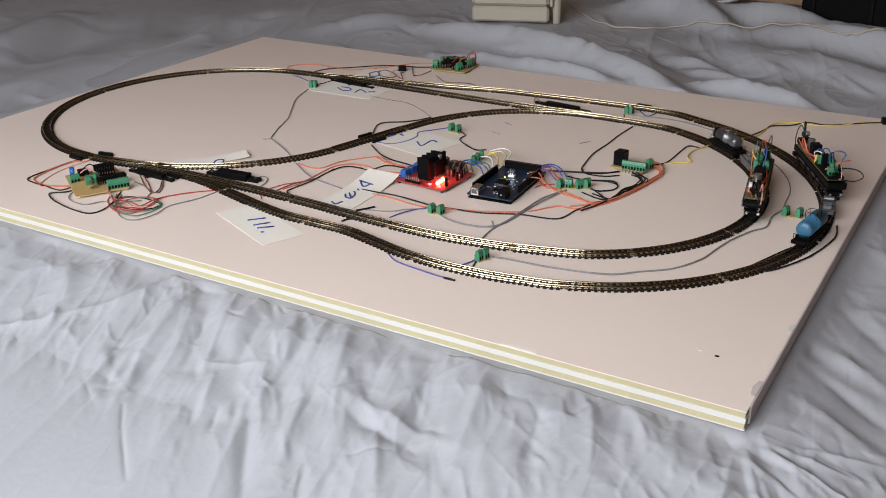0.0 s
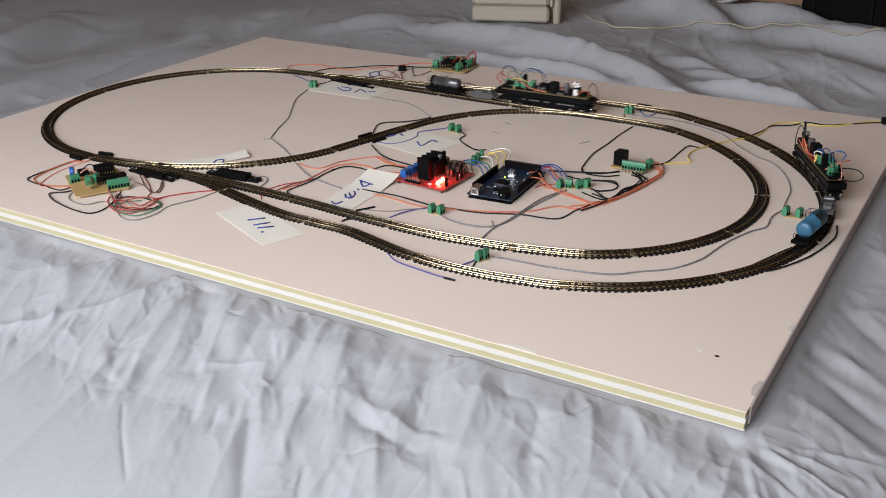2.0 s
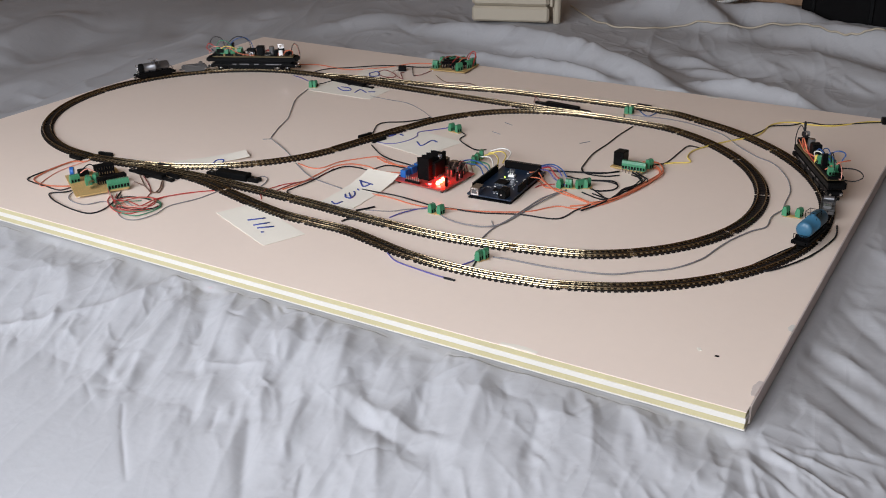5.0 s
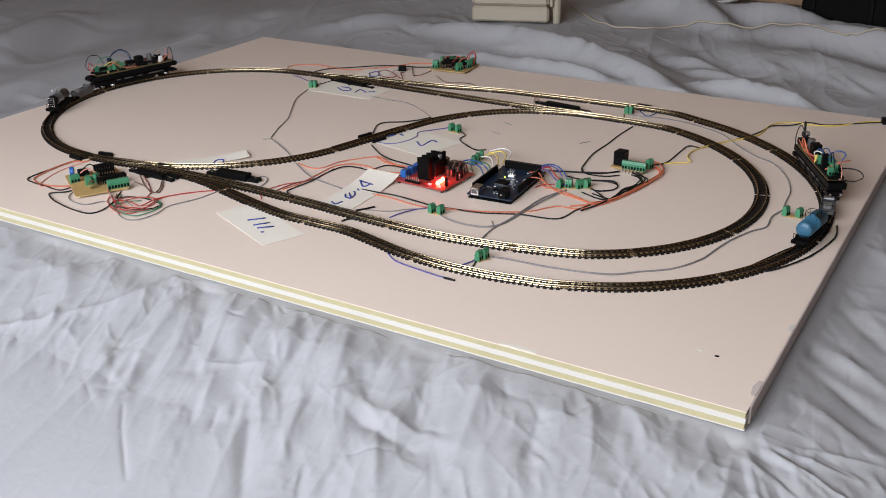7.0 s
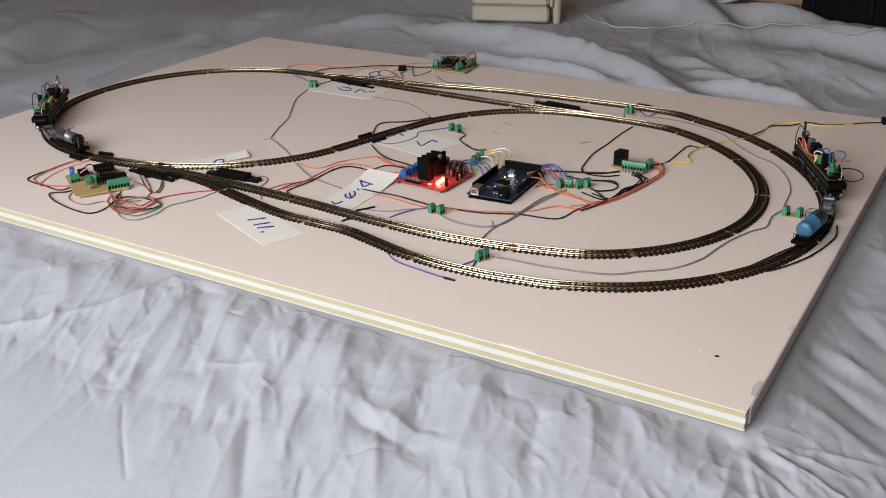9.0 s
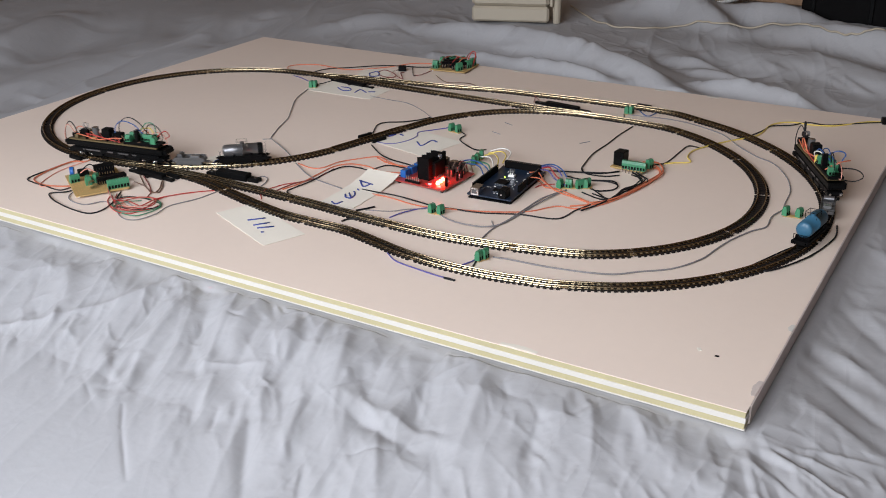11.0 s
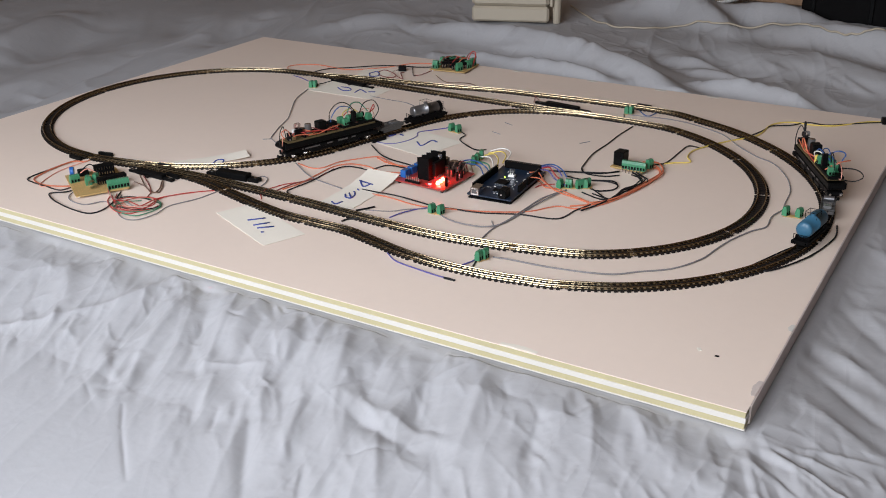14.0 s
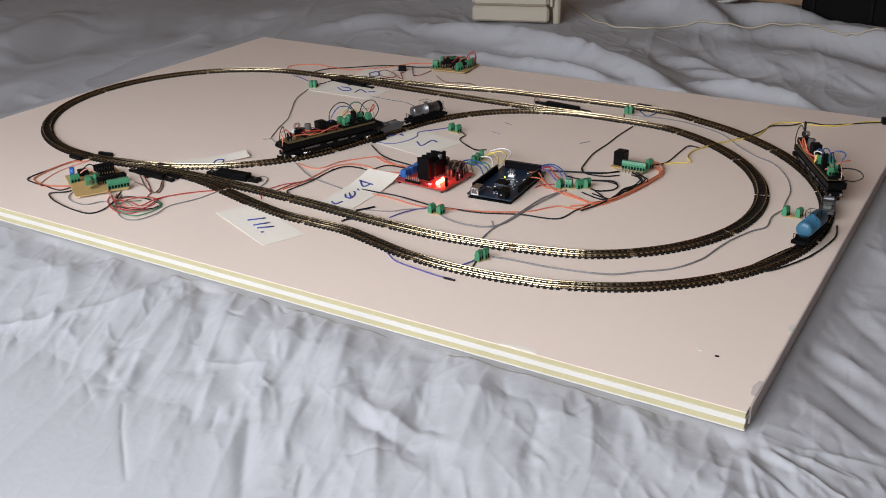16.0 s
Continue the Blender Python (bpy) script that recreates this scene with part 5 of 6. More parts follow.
paper_slip(-0.548, 0.416, -12, 0.086, 0.074, [[(-0.5511, 0.4158), (-0.5374, 0.4050), (-0.5367, 0.4288), (-0.5266, 0.4264)], [(-0.5967, 0.4180), (-0.5927, 0.4283)], [(-0.5874, 0.4311), (-0.5808, 0.4292)]], "cream paper slip with a blue pen mark behind the red board")
paper_slip(-0.778, 0.578, 1, 0.118, 0.058, [[(-0.7984, 0.5801), (-0.7828, 0.5703), (-0.7721, 0.5760), (-0.7811, 0.5856), (-0.7957, 0.5851)], [(-0.7587, 0.5689), (-0.7602, 0.5858), (-0.7435, 0.5769)], [(-0.7423, 0.5811), (-0.7332, 0.5859)]], "cream paper slip with small blue writing under a turnout")
paper_slip(-0.741, 0.232, 52, 0.096, 0.027, [[(-0.7268, 0.2194), (-0.7322, 0.2355), (-0.7246, 0.2395), (-0.7183, 0.2263), (-0.7215, 0.2176)], [(-0.7512, 0.2085), (-0.7485, 0.2076)], [(-0.7421, 0.2158), (-0.7394, 0.2149)]], "narrow cream paper slip with blue pen marks behind the track", 0.003)
paper_slip(-0.797, 0.680, 18, 0.052, 0.048, [[(-0.8032, 0.6721), (-0.7978, 0.6868), (-0.7823, 0.6673), (-0.7916, 0.6586), (-0.8032, 0.6721)]], "small cream paper slip with a blue pen square")


# ---- loose wires on the board ----
WORDS = {"blackw": "black", "bluew": "blue", "whitew": "white", "greenw": "green", "darkred": "dark red", "pink": "pale orange"}


def wire(col, r, *pts, label="", rise=0.0):
    n = len(pts)
    q = []
    for i, p in enumerate(pts):
        z = p[2] if len(p) > 2 else r + (0 if i in (0, n - 1) else random.uniform(0, 0.0008))
        q.append((p[0], p[1], z))
    ob = part("wire", tube(B(), smooth_line(q, 6), r, 6), M[col], None, smooth=True)
    return tagged(ob, label or "loose " + WORDS.get(col, col) + " insulated wire lying on the white board", "wire", "loose wires")


wire("blackw", 0.0008, (-0.886, 0.170), (-0.891, 0.138), (-0.891, 0.112), (-0.890, 0.079), (-0.877, 0.071), (-0.849, 0.069), (-0.824, 0.068), (-0.818, 0.079), (-0.818, 0.094))
wire("orange", 0.0008, (-0.876, 0.166), (-0.875, 0.152), (-0.888, 0.145), (-0.890, 0.120), (-0.886, 0.093), (-0.880, 0.078), (-0.857, 0.071), (-0.837, 0.075), (-0.822, 0.083), (-0.819, 0.088))
wire("pink", 0.0006, (-0.874, 0.160), (-0.875, 0.143), (-0.877, 0.114), (-0.868, 0.085), (-0.855, 0.066), (-0.842, 0.071))
wire("blackw", 0.0008, (-0.808, 0.093), (-0.810, 0.069), (-0.824, 0.056), (-0.816, 0.048), (-0.796, 0.040), (-0.766, 0.034), (-0.738, 0.034), (-0.731, 0.047), (-0.737, 0.069), (-0.756, 0.099))
wire("grey", 0.0006, (-0.807, 0.078), (-0.799, 0.061), (-0.785, 0.051), (-0.761, 0.050), (-0.751, 0.066), (-0.741, 0.069))
wire("red", 0.0006, (-0.759, 0.087), (-0.745, 0.069), (-0.715, 0.053), (-0.695, 0.058), (-0.694, 0.083), (-0.699, 0.110), (-0.679, 0.139), (-0.661, 0.157))
wire("grey", 0.0006, (-0.748, 0.093), (-0.728, 0.065), (-0.697, 0.044), (-0.677, 0.046), (-0.670, 0.068), (-0.674, 0.094), (-0.662, 0.126), (-0.658, 0.157))
wire("greenw", 0.0006, (-0.751, 0.092), (-0.738, 0.069), (-0.712, 0.054), (-0.686, 0.054), (-0.679, 0.073), (-0.683, 0.090), (-0.699, 0.100), (-0.722, 0.098), (-0.739, 0.084), (-0.728, 0.063))
wire("red", 0.0006, (-0.756, 0.093), (-0.741, 0.077), (-0.721, 0.067), (-0.704, 0.076), (-0.702, 0.104), (-0.685, 0.132), (-0.662, 0.157))
wire("blackw", 0.0006, (-0.746, 0.080), (-0.737, 0.091), (-0.716, 0.097), (-0.688, 0.093), (-0.685, 0.079), (-0.702, 0.066), (-0.725, 0.065))
wire("brown", 0.0006, (-0.791, 0.160), (-0.753, 0.132), (-0.729, 0.118), (-0.716, 0.119), (-0.729, 0.139), (-0.756, 0.163))
wire("brown", 0.0006, (-0.767, 0.131), (-0.746, 0.126), (-0.721, 0.114), (-0.723, 0.127), (-0.739, 0.147))
wire("darkred", 0.0006, (-0.785, 0.159), (-0.749, 0.135), (-0.725, 0.116), (-0.718, 0.104))
wire("grey", 0.0006, (-0.647, 0.208), (-0.644, 0.218), (-0.635, 0.216), (-0.627, 0.203), (-0.625, 0.192))
wire("red", 0.0006, (-0.598, 0.161), (-0.607, 0.171), (-0.610, 0.183), (-0.605, 0.207), (-0.591, 0.227), (-0.583, 0.249))
wire("grey", 0.0007, (-0.834, 0.552), (-0.817, 0.502), (-0.787, 0.452), (-0.765, 0.417), (-0.751, 0.381), (-0.732, 0.341), (-0.723, 0.332), (-0.691, 0.313), (-0.652, 0.287))
wire("grey", 0.0005, (-0.727, 0.336), (-0.737, 0.329))
wire("grey", 0.0007, (-0.639, 0.275), (-0.600, 0.248), (-0.576, 0.239), (-0.537, 0.231))
wire("orange", 0.0007, (-0.636, 0.276), (-0.613, 0.270), (-0.600, 0.277), (-0.593, 0.302), (-0.582, 0.322), (-0.562, 0.342), (-0.539, 0.333), (-0.508, 0.324))
wire("orange", 0.0007, (-0.596, 0.196), (-0.590, 0.220), (-0.590, 0.258), (-0.590, 0.287), (-0.577, 0.303), (-0.554, 0.307), (-0.530, 0.301), (-0.508, 0.306), (-0.499, 0.311))
wire("darkred", 0.0007, (-0.600, 0.188), (-0.595, 0.216), (-0.584, 0.244), (-0.585, 0.281))
wire("blackw", 0.0008, (-0.549, 0.186), (-0.573, 0.185), (-0.586, 0.192), (-0.587, 0.205), (-0.582, 0.231), (-0.584, 0.267), (-0.577, 0.292), (-0.555, 0.297), (-0.527, 0.292), (-0.498, 0.301))
wire("blackw", 0.0008, (-0.542, 0.290), (-0.539, 0.312), (-0.531, 0.322), (-0.506, 0.324))
wire("blackw", 0.0008, (-0.596, 0.377), (-0.568, 0.354), (-0.543, 0.341), (-0.516, 0.337), (-0.499, 0.334))
wire("orange", 0.0008, (-0.561, 0.339), (-0.535, 0.328), (-0.510, 0.330))
wire("blackw", 0.0008, (-0.623, 0.419), (-0.637, 0.451), (-0.632, 0.467), (-0.615, 0.477), (-0.600, 0.496), (-0.592, 0.516))
wire("purple", 0.0007, (-0.605, 0.391), (-0.578, 0.392), (-0.565, 0.412), (-0.563, 0.434), (-0.570, 0.450), (-0.557, 0.471), (-0.545, 0.488))
wire("grey", 0.0005, (-0.729, 0.566), (-0.689, 0.560), (-0.659, 0.559), (-0.623, 0.540), (-0.587, 0.513))
wire("blackw", 0.0008, (-0.523, 0.480), (-0.509, 0.468), (-0.506, 0.449), (-0.475, 0.426), (-0.462, 0.424), (-0.457, 0.431))
wire("blackw", 0.0008, (-0.515, 0.240), (-0.495, 0.239), (-0.469, 0.241), (-0.437, 0.237), (-0.413, 0.235), (-0.393, 0.238), (-0.361, 0.243), (-0.321, 0.259), (-0.281, 0.267), (-0.273, 0.300), (-0.261, 0.333), (-0.249, 0.352), (-0.238, 0.392), (-0.238, 0.422), (-0.255, 0.437))
wire("orange", 0.0007, (-0.496, 0.234), (-0.472, 0.233), (-0.431, 0.228), (-0.399, 0.235), (-0.363, 0.247), (-0.335, 0.259), (-0.315, 0.274), (-0.296, 0.299), (-0.275, 0.303), (-0.257, 0.324), (-0.244, 0.358), (-0.235, 0.403), (-0.234, 0.446), (-0.242, 0.464), (-0.261, 0.467))
wire("orange", 0.0007, (-0.363, 0.344), (-0.359, 0.361), (-0.347, 0.359), (-0.333, 0.346), (-0.319, 0.347), (-0.298, 0.339), (-0.271, 0.329))
wire("orange", 0.0008, (-0.267, 0.319), (-0.249, 0.352), (-0.239, 0.412), (-0.234, 0.458), (-0.248, 0.484), (-0.267, 0.481))
wire("red", 0.0007, (-0.343, 0.341), (-0.339, 0.351), (-0.328, 0.361))
wire("grey", 0.0008, (-0.395, 0.217), (-0.380, 0.209), (-0.360, 0.206), (-0.339, 0.210), (-0.326, 0.224), (-0.321, 0.259), (-0.319, 0.289), (-0.312, 0.331), (-0.308, 0.350))
wire("grey", 0.0008, (-0.325, 0.178), (-0.327, 0.195), (-0.328, 0.215), (-0.324, 0.240), (-0.323, 0.277), (-0.320, 0.313), (-0.311, 0.344))
wire("grey", 0.0006, (-0.333, 0.221), (-0.339, 0.229))
wire("purple", 0.0007, (-0.440, 0.185), (-0.435, 0.201), (-0.426, 0.220), (-0.419, 0.228))
wire("grey", 0.0005, (-0.476, 0.190), (-0.449, 0.199), (-0.436, 0.212), (-0.419, 0.225))
wire("blackw", 0.0011, (-0.483, 0.183), (-0.477, 0.191), (-0.471, 0.202))
wire("blackw", 0.0010, (-0.479, 0.151), (-0.474, 0.160), (-0.456, 0.166), (-0.442, 0.162))
wire("purple", 0.0007, (-0.391, 0.107), (-0.373, 0.095), (-0.347, 0.089), (-0.319, 0.086), (-0.306, 0.087))
wire("blackw", 0.0011, (-0.312, 0.085), (-0.300, 0.085))
wire("purple", 0.0007, (-0.325, 0.107), (-0.312, 0.117), (-0.308, 0.125), (-0.306, 0.137))
wire("blackw", 0.0008, (-0.300, 0.118), (-0.303, 0.128), (-0.304, 0.137))
wire("grey", 0.0008, (-0.294, 0.149), (-0.278, 0.151), (-0.248, 0.153), (-0.220, 0.157), (-0.193, 0.162), (-0.173, 0.170), (-0.157, 0.186), (-0.132, 0.208), (-0.115, 0.241), (-0.109, 0.275), (-0.103, 0.302), (-0.092, 0.333), (-0.082, 0.352), (-0.084, 0.380), (-0.080, 0.404))
wire("grey", 0.0007, (-0.079, 0.407), (-0.082, 0.428), (-0.086, 0.465), (-0.097, 0.500), (-0.115, 0.533), (-0.131, 0.552), (-0.151, 0.565), (-0.179, 0.589), (-0.197, 0.610), (-0.223, 0.636), (-0.285, 0.659), (-0.356, 0.656))
wire("blackw", 0.0008, (-0.030, 0.337), (-0.046, 0.310), (-0.056, 0.286), (-0.064, 0.263), (-0.069, 0.251))
wire("blackw", 0.0009, (-0.019, 0.390), (-0.014, 0.359), (-0.018, 0.330), (-0.026, 0.296), (-0.040, 0.264), (-0.051, 0.247), (-0.056, 0.246))
wire("yellow", 0.0009, (-0.263, 0.467), (-0.234, 0.494), (-0.216, 0.506), (-0.225, 0.522), (-0.227, 0.547), (-0.218, 0.572), (-0.199, 0.608), (-0.174, 0.647), (-0.170, 0.699), (-0.150, 0.724), (-0.121, 0.725), (-0.094, 0.737), (-0.065, 0.770), (-0.044, 0.783))
wire("blackw", 0.0008, (-0.264, 0.473), (-0.242, 0.487), (-0.240, 0.541), (-0.237, 0.564), (-0.222, 0.565), (-0.214, 0.584), (-0.185, 0.634), (-0.173, 0.670), (-0.169, 0.694), (-0.147, 0.709), (-0.131, 0.734), (-0.108, 0.732), (-0.089, 0.745), (-0.064, 0.767), (-0.044, 0.781))
wire("blackw", 0.0008, (-0.330, 0.608), (-0.332, 0.563), (-0.331, 0.524), (-0.332, 0.481), (-0.326, 0.441), (-0.321, 0.421), (-0.309, 0.410), (-0.287, 0.411), (-0.274, 0.424))
wire("blackw", 0.0008, (-0.354, 0.399), (-0.322, 0.408), (-0.297, 0.417), (-0.279, 0.435))
wire("blackw", 0.0008, (-0.295, 0.392), (-0.278, 0.397), (-0.263, 0.392), (-0.262, 0.375), (-0.275, 0.363))
wire("blackw", 0.0008, (-0.278, 0.354), (-0.249, 0.346), (-0.250, 0.371), (-0.243, 0.389), (-0.241, 0.410), (-0.255, 0.433))
wire("blackw", 0.0008, (-0.259, 0.331), (-0.253, 0.354), (-0.252, 0.384), (-0.242, 0.404), (-0.246, 0.423), (-0.262, 0.432))
wire("orange", 0.0007, (-0.924, 0.619), (-0.946, 0.644), (-0.939, 0.664), (-0.914, 0.677), (-0.877, 0.675), (-0.844, 0.676), (-0.803, 0.714), (-0.776, 0.757), (-0.747, 0.772))
wire("blackw", 0.0008, (-0.890, 0.632), (-0.879, 0.662), (-0.852, 0.688), (-0.809, 0.723), (-0.754, 0.740), (-0.732, 0.755))
wire("darkred", 0.0007, (-0.796, 0.685), (-0.791, 0.700), (-0.761, 0.684), (-0.755, 0.667), (-0.769, 0.664), (-0.787, 0.674))
wire("darkred", 0.0007, (-0.759, 0.681), (-0.738, 0.669), (-0.759, 0.696), (-0.758, 0.705))
wire("darkred", 0.0006, (-0.733, 0.695), (-0.725, 0.703), (-0.724, 0.727), (-0.724, 0.747))
wire("blackw", 0.0006, (-0.766, 0.742), (-0.734, 0.694), (-0.731, 0.696))
wire("blackw", 0.0008, (-0.840, 0.570), (-0.832, 0.592), (-0.829, 0.613))
wire("purple", 0.0006, (-0.904, 0.605), (-0.885, 0.600), (-0.862, 0.589))
wire("brown", 0.0006, (-0.702, 0.711), (-0.667, 0.684), (-0.642, 0.693), (-0.625, 0.691), (-0.606, 0.683), (-0.579, 0.686), (-0.530, 0.694))
wire("darkred", 0.0005, (-0.521, 0.693), (-0.510, 0.678), (-0.499, 0.650))
wire("darkred", 0.0005, (-0.530, 0.684), (-0.513, 0.679), (-0.490, 0.655))
wire("blackw", 0.0008, (-0.361, 0.653), (-0.350, 0.632), (-0.332, 0.628))
wire("bluew", 0.0007, (-0.351, 0.683), (-0.330, 0.661), (-0.324, 0.682))
# the bundle between the dark blue board, the green cluster and the power board
wire("blackw", 0.0008, (-0.348, 0.400), (-0.317, 0.412), (-0.292, 0.423), (-0.279, 0.437))
wire("blackw", 0.0008, (-0.329, 0.392), (-0.306, 0.389), (-0.288, 0.395), (-0.272, 0.400), (-0.262, 0.390), (-0.262, 0.376), (-0.271, 0.367), (-0.280, 0.364))
wire("blackw", 0.0008, (-0.290, 0.352), (-0.278, 0.347), (-0.263, 0.341), (-0.252, 0.346))
wire("blackw", 0.0008, (-0.288, 0.368), (-0.279, 0.363), (-0.261, 0.349), (-0.249, 0.347))
wire("blackw", 0.0009, (-0.261, 0.431, 0.004), (-0.247, 0.422, 0.003), (-0.244, 0.398, 0.003), (-0.249, 0.377, 0.003), (-0.251, 0.352, 0.003), (-0.257, 0.327, 0.002), (-0.267, 0.298, 0.002))
wire("blackw", 0.0008, (-0.258, 0.435, 0.004), (-0.241, 0.421, 0.003), (-0.240, 0.398, 0.004), (-0.245, 0.373, 0.004), (-0.250, 0.349, 0.003))
wire("orange", 0.0009, (-0.258, 0.473, 0.006), (-0.244, 0.474, 0.005), (-0.232, 0.456, 0.003), (-0.230, 0.433, 0.003), (-0.236, 0.394, 0.003), (-0.247, 0.352, 0.003), (-0.264, 0.324), (-0.284, 0.307))
wire("orange", 0.0009, (-0.258, 0.469, 0.006), (-0.244, 0.465, 0.004), (-0.232, 0.449, 0.003), (-0.233, 0.425, 0.002), (-0.240, 0.386, 0.002), (-0.252, 0.346), (-0.271, 0.325))
wire("orange", 0.0008, (-0.356, 0.352, 0.013), (-0.350, 0.362, 0.011), (-0.338, 0.353, 0.006), (-0.315, 0.339, 0.002), (-0.291, 0.332), (-0.270, 0.326))
# a loose coil of thin leads in front of the tan board
for _k, _col in enumerate(("red", "greenw", "pink", "red")):
    _a, _b, _cx, _cy = 0.022 + 0.005 * math.sin(2.3 * _k), 0.018 + 0.003 * math.cos(1.7 * _k), -0.708 + 0.004 * math.sin(1.9 * _k), 0.078 + 0.004 * math.cos(2.9 * _k)
    wire(_col, 0.0005, *[(_cx + _a * math.cos(t) * math.cos(0.6) - _b * math.sin(t) * math.sin(0.6), _cy + _a * math.cos(t) * math.sin(0.6) + _b * math.sin(t) * math.cos(0.6), 0.0008 + 0.0011 * _k + 0.0004 * math.sin(3 * t)) for t in [0.5 + _k + 0.55 * i for i in range(11)]], label="thin " + WORDS.get(_col, _col) + " lead coiled loosely on the white board")
for _k, _col in enumerate(("red", "greenw", "pink", "grey", "red")):
    wire(_col, 0.0006, (-0.771 + 0.006 * _k, 0.094 - 0.004 * _k, 0.005), (-0.757 + 0.005 * _k, 0.083 - 0.003 * _k, 0.004), (-0.738 + 0.003 * _k, 0.072 + 0.002 * _k, 0.002), (-0.722 + 0.004 * _k, 0.062 + 0.004 * _k, 0.001), label="thin " + WORDS.get(_col, _col) + " lead running from green terminals to the coil")
# leads that arch between the boards
wire("bluew", 0.0008, (-0.447, 0.345, 0.0120), (-0.437, 0.352, 0.0148), (-0.418, 0.345, 0.0166), (-0.402, 0.335, 0.0140), (-0.398, 0.325, 0.0120), label="blue wire arching from the red board to the dark blue board")
wire("bluew", 0.0008, (-0.444, 0.340, 0.0120), (-0.432, 0.344, 0.0135), (-0.415, 0.338, 0.0148), (-0.398, 0.318, 0.0130), label="blue wire arching from the red board to the dark blue board")
wire("greenw", 0.0008, (-0.442, 0.346, 0.0120), (-0.428, 0.354, 0.0140), (-0.410, 0.350, 0.0144), (-0.398, 0.334, 0.0130), label="green wire arching from the red board to the dark blue board")
wire("yellow", 0.0008, (-0.438, 0.392, 0.0080), (-0.424, 0.390, 0.0130), (-0.408, 0.372, 0.0144), (-0.399, 0.352, 0.0130), label="yellow wire arching into the dark blue board")
wire("yellow", 0.0008, (-0.438, 0.402, 0.0080), (-0.420, 0.402, 0.0130), (-0.405, 0.386, 0.0148), (-0.399, 0.366, 0.0130), label="yellow wire arching into the dark blue board")
wire("whitew", 0.0008, (-0.440, 0.410, 0.0080), (-0.426, 0.416, 0.0121), (-0.408, 0.404, 0.0135), (-0.399, 0.378, 0.0130), label="white wire arching into the dark blue board")
wire("whitew", 0.0008, (-0.440, 0.386, 0.0080), (-0.424, 0.380, 0.0117), (-0.410, 0.362, 0.0130), (-0.399, 0.343, 0.0130), label="white wire arching into the dark blue board")
wire("purple", 0.0008, (-0.352, 0.376, 0.0130), (-0.345, 0.386, 0.0121), (-0.336, 0.386, 0.0090), (-0.326, 0.376, 0.0060), label="purple wire from the dark blue board to green terminals")
wire("bluew", 0.0008, (-0.356, 0.376, 0.0130), (-0.347, 0.392, 0.0121), (-0.334, 0.392, 0.0080), (-0.320, 0.376, 0.0060), label="blue wire from the dark blue board to green terminals")
wire("red", 0.0008, (-0.350, 0.372, 0.0130), (-0.343, 0.378, 0.0130), (-0.332, 0.372, 0.0070), (-0.318, 0.362, 0.0050), label="red wire from the dark blue board to green terminals")
wire("purple", 0.0008, (-0.352, 0.366, 0.0130), (-0.342, 0.372, 0.0110), (-0.330, 0.366, 0.0050), (-0.312, 0.356, 0.0040), label="purple wire from the dark blue board to green terminals")
wire("orange", 0.0007, (-0.349, 0.338, 0.0130), (-0.340, 0.344, 0.0112), (-0.330, 0.344, 0.0060), (-0.318, 0.340, 0.0020), label="orange wire plugged into the dark blue board")


# ---- small marks, trimmings and things behind the board ----
def mark(x, y, sx, sy, turn, mat, name, label):
    bm = B()
    box(bm, -sx / 2, sx / 2, -sy / 2, sy / 2, 0.0, 0.0006, 0.0002)
    o = part(name, bm, M[mat])
    o.matrix_basis = pose(x, y, 0.0, 0, 0, turn)
    tagged(o, label, "scrap")


mark(-0.0442, 0.0692, 0.0036, 0.0022, 10, "matt_black", "dark_speck", "tiny dark speck on the white board")
mark(-0.0601, 0.0730, 0.0030, 0.0050, 30, "paper", "paint_chip", "small pale chip on the white board")
for _x, _y, _a in ((-0.483, 0.541, -25), (-0.479, 0.498, -20), (-0.3595, 0.517, 58)):
    o_ = part("wire_offcut", rod(B(), (-0.008, 0, 0.0005), (0.008, 0, 0.0005), 0.0005, seg=6), M["grey"])
    o_.matrix_basis = pose(_x, _y, 0, 0, 0, _a)
    tagged(o_, "short grey wire offcut lying on the board", "wire", "wire offcuts")


def torn_tape(x, y, turn, sx, sy, mat="tape"):
    bm = B()
    n = 14
    edge = [(sy / 2 * (0.6 + 0.4 * random.random()) * math.sin(math.pi * (i + 0.6) / (n + 1.2)), -sy / 2) for i in range(n + 1)]
    rows = [[bm.verts.new((-sx / 2 + sx * i / n, edge[i][k], z)) for k, z in ((0, 0.0), (1, 0.0), (1, 0.0003), (0, 0.0003))] for i in range(n + 1)]
    for a, b in zip(rows, rows[1:]):
        for k in range(4):
            bm.faces.new((a[k], b[k], b[(k + 1) % 4], a[(k + 1) % 4]))
    bm.faces.new(rows[0]), bm.faces.new(rows[-1][::-1])
    bmesh.ops.recalc_face_normals(bm, faces=bm.faces)
    o = part("torn_tape", bm, M[mat])
    o.matrix_basis = pose(x, y, 0.0002, 0, 0, turn)
    tagged(o, "thin ragged pale patch at the board's edge", "tape", "tape scraps")


# smears and a nick at the near edges, laid on as thin patches
torn_tape(-0.0035, 0.036, 90, 0.024, 0.006)
torn_tape(-0.0045, 0.146, 90, 0.012, 0.005, "white_foam")
torn_tape(-0.190, 0.0035, 0, 0.034, 0.006, "paper")
for _x in (-0.60, -0.47, -0.36, -0.28):
    torn_tape(_x, BY - 0.004, 2, 0.018, 0.007, "white_foam")


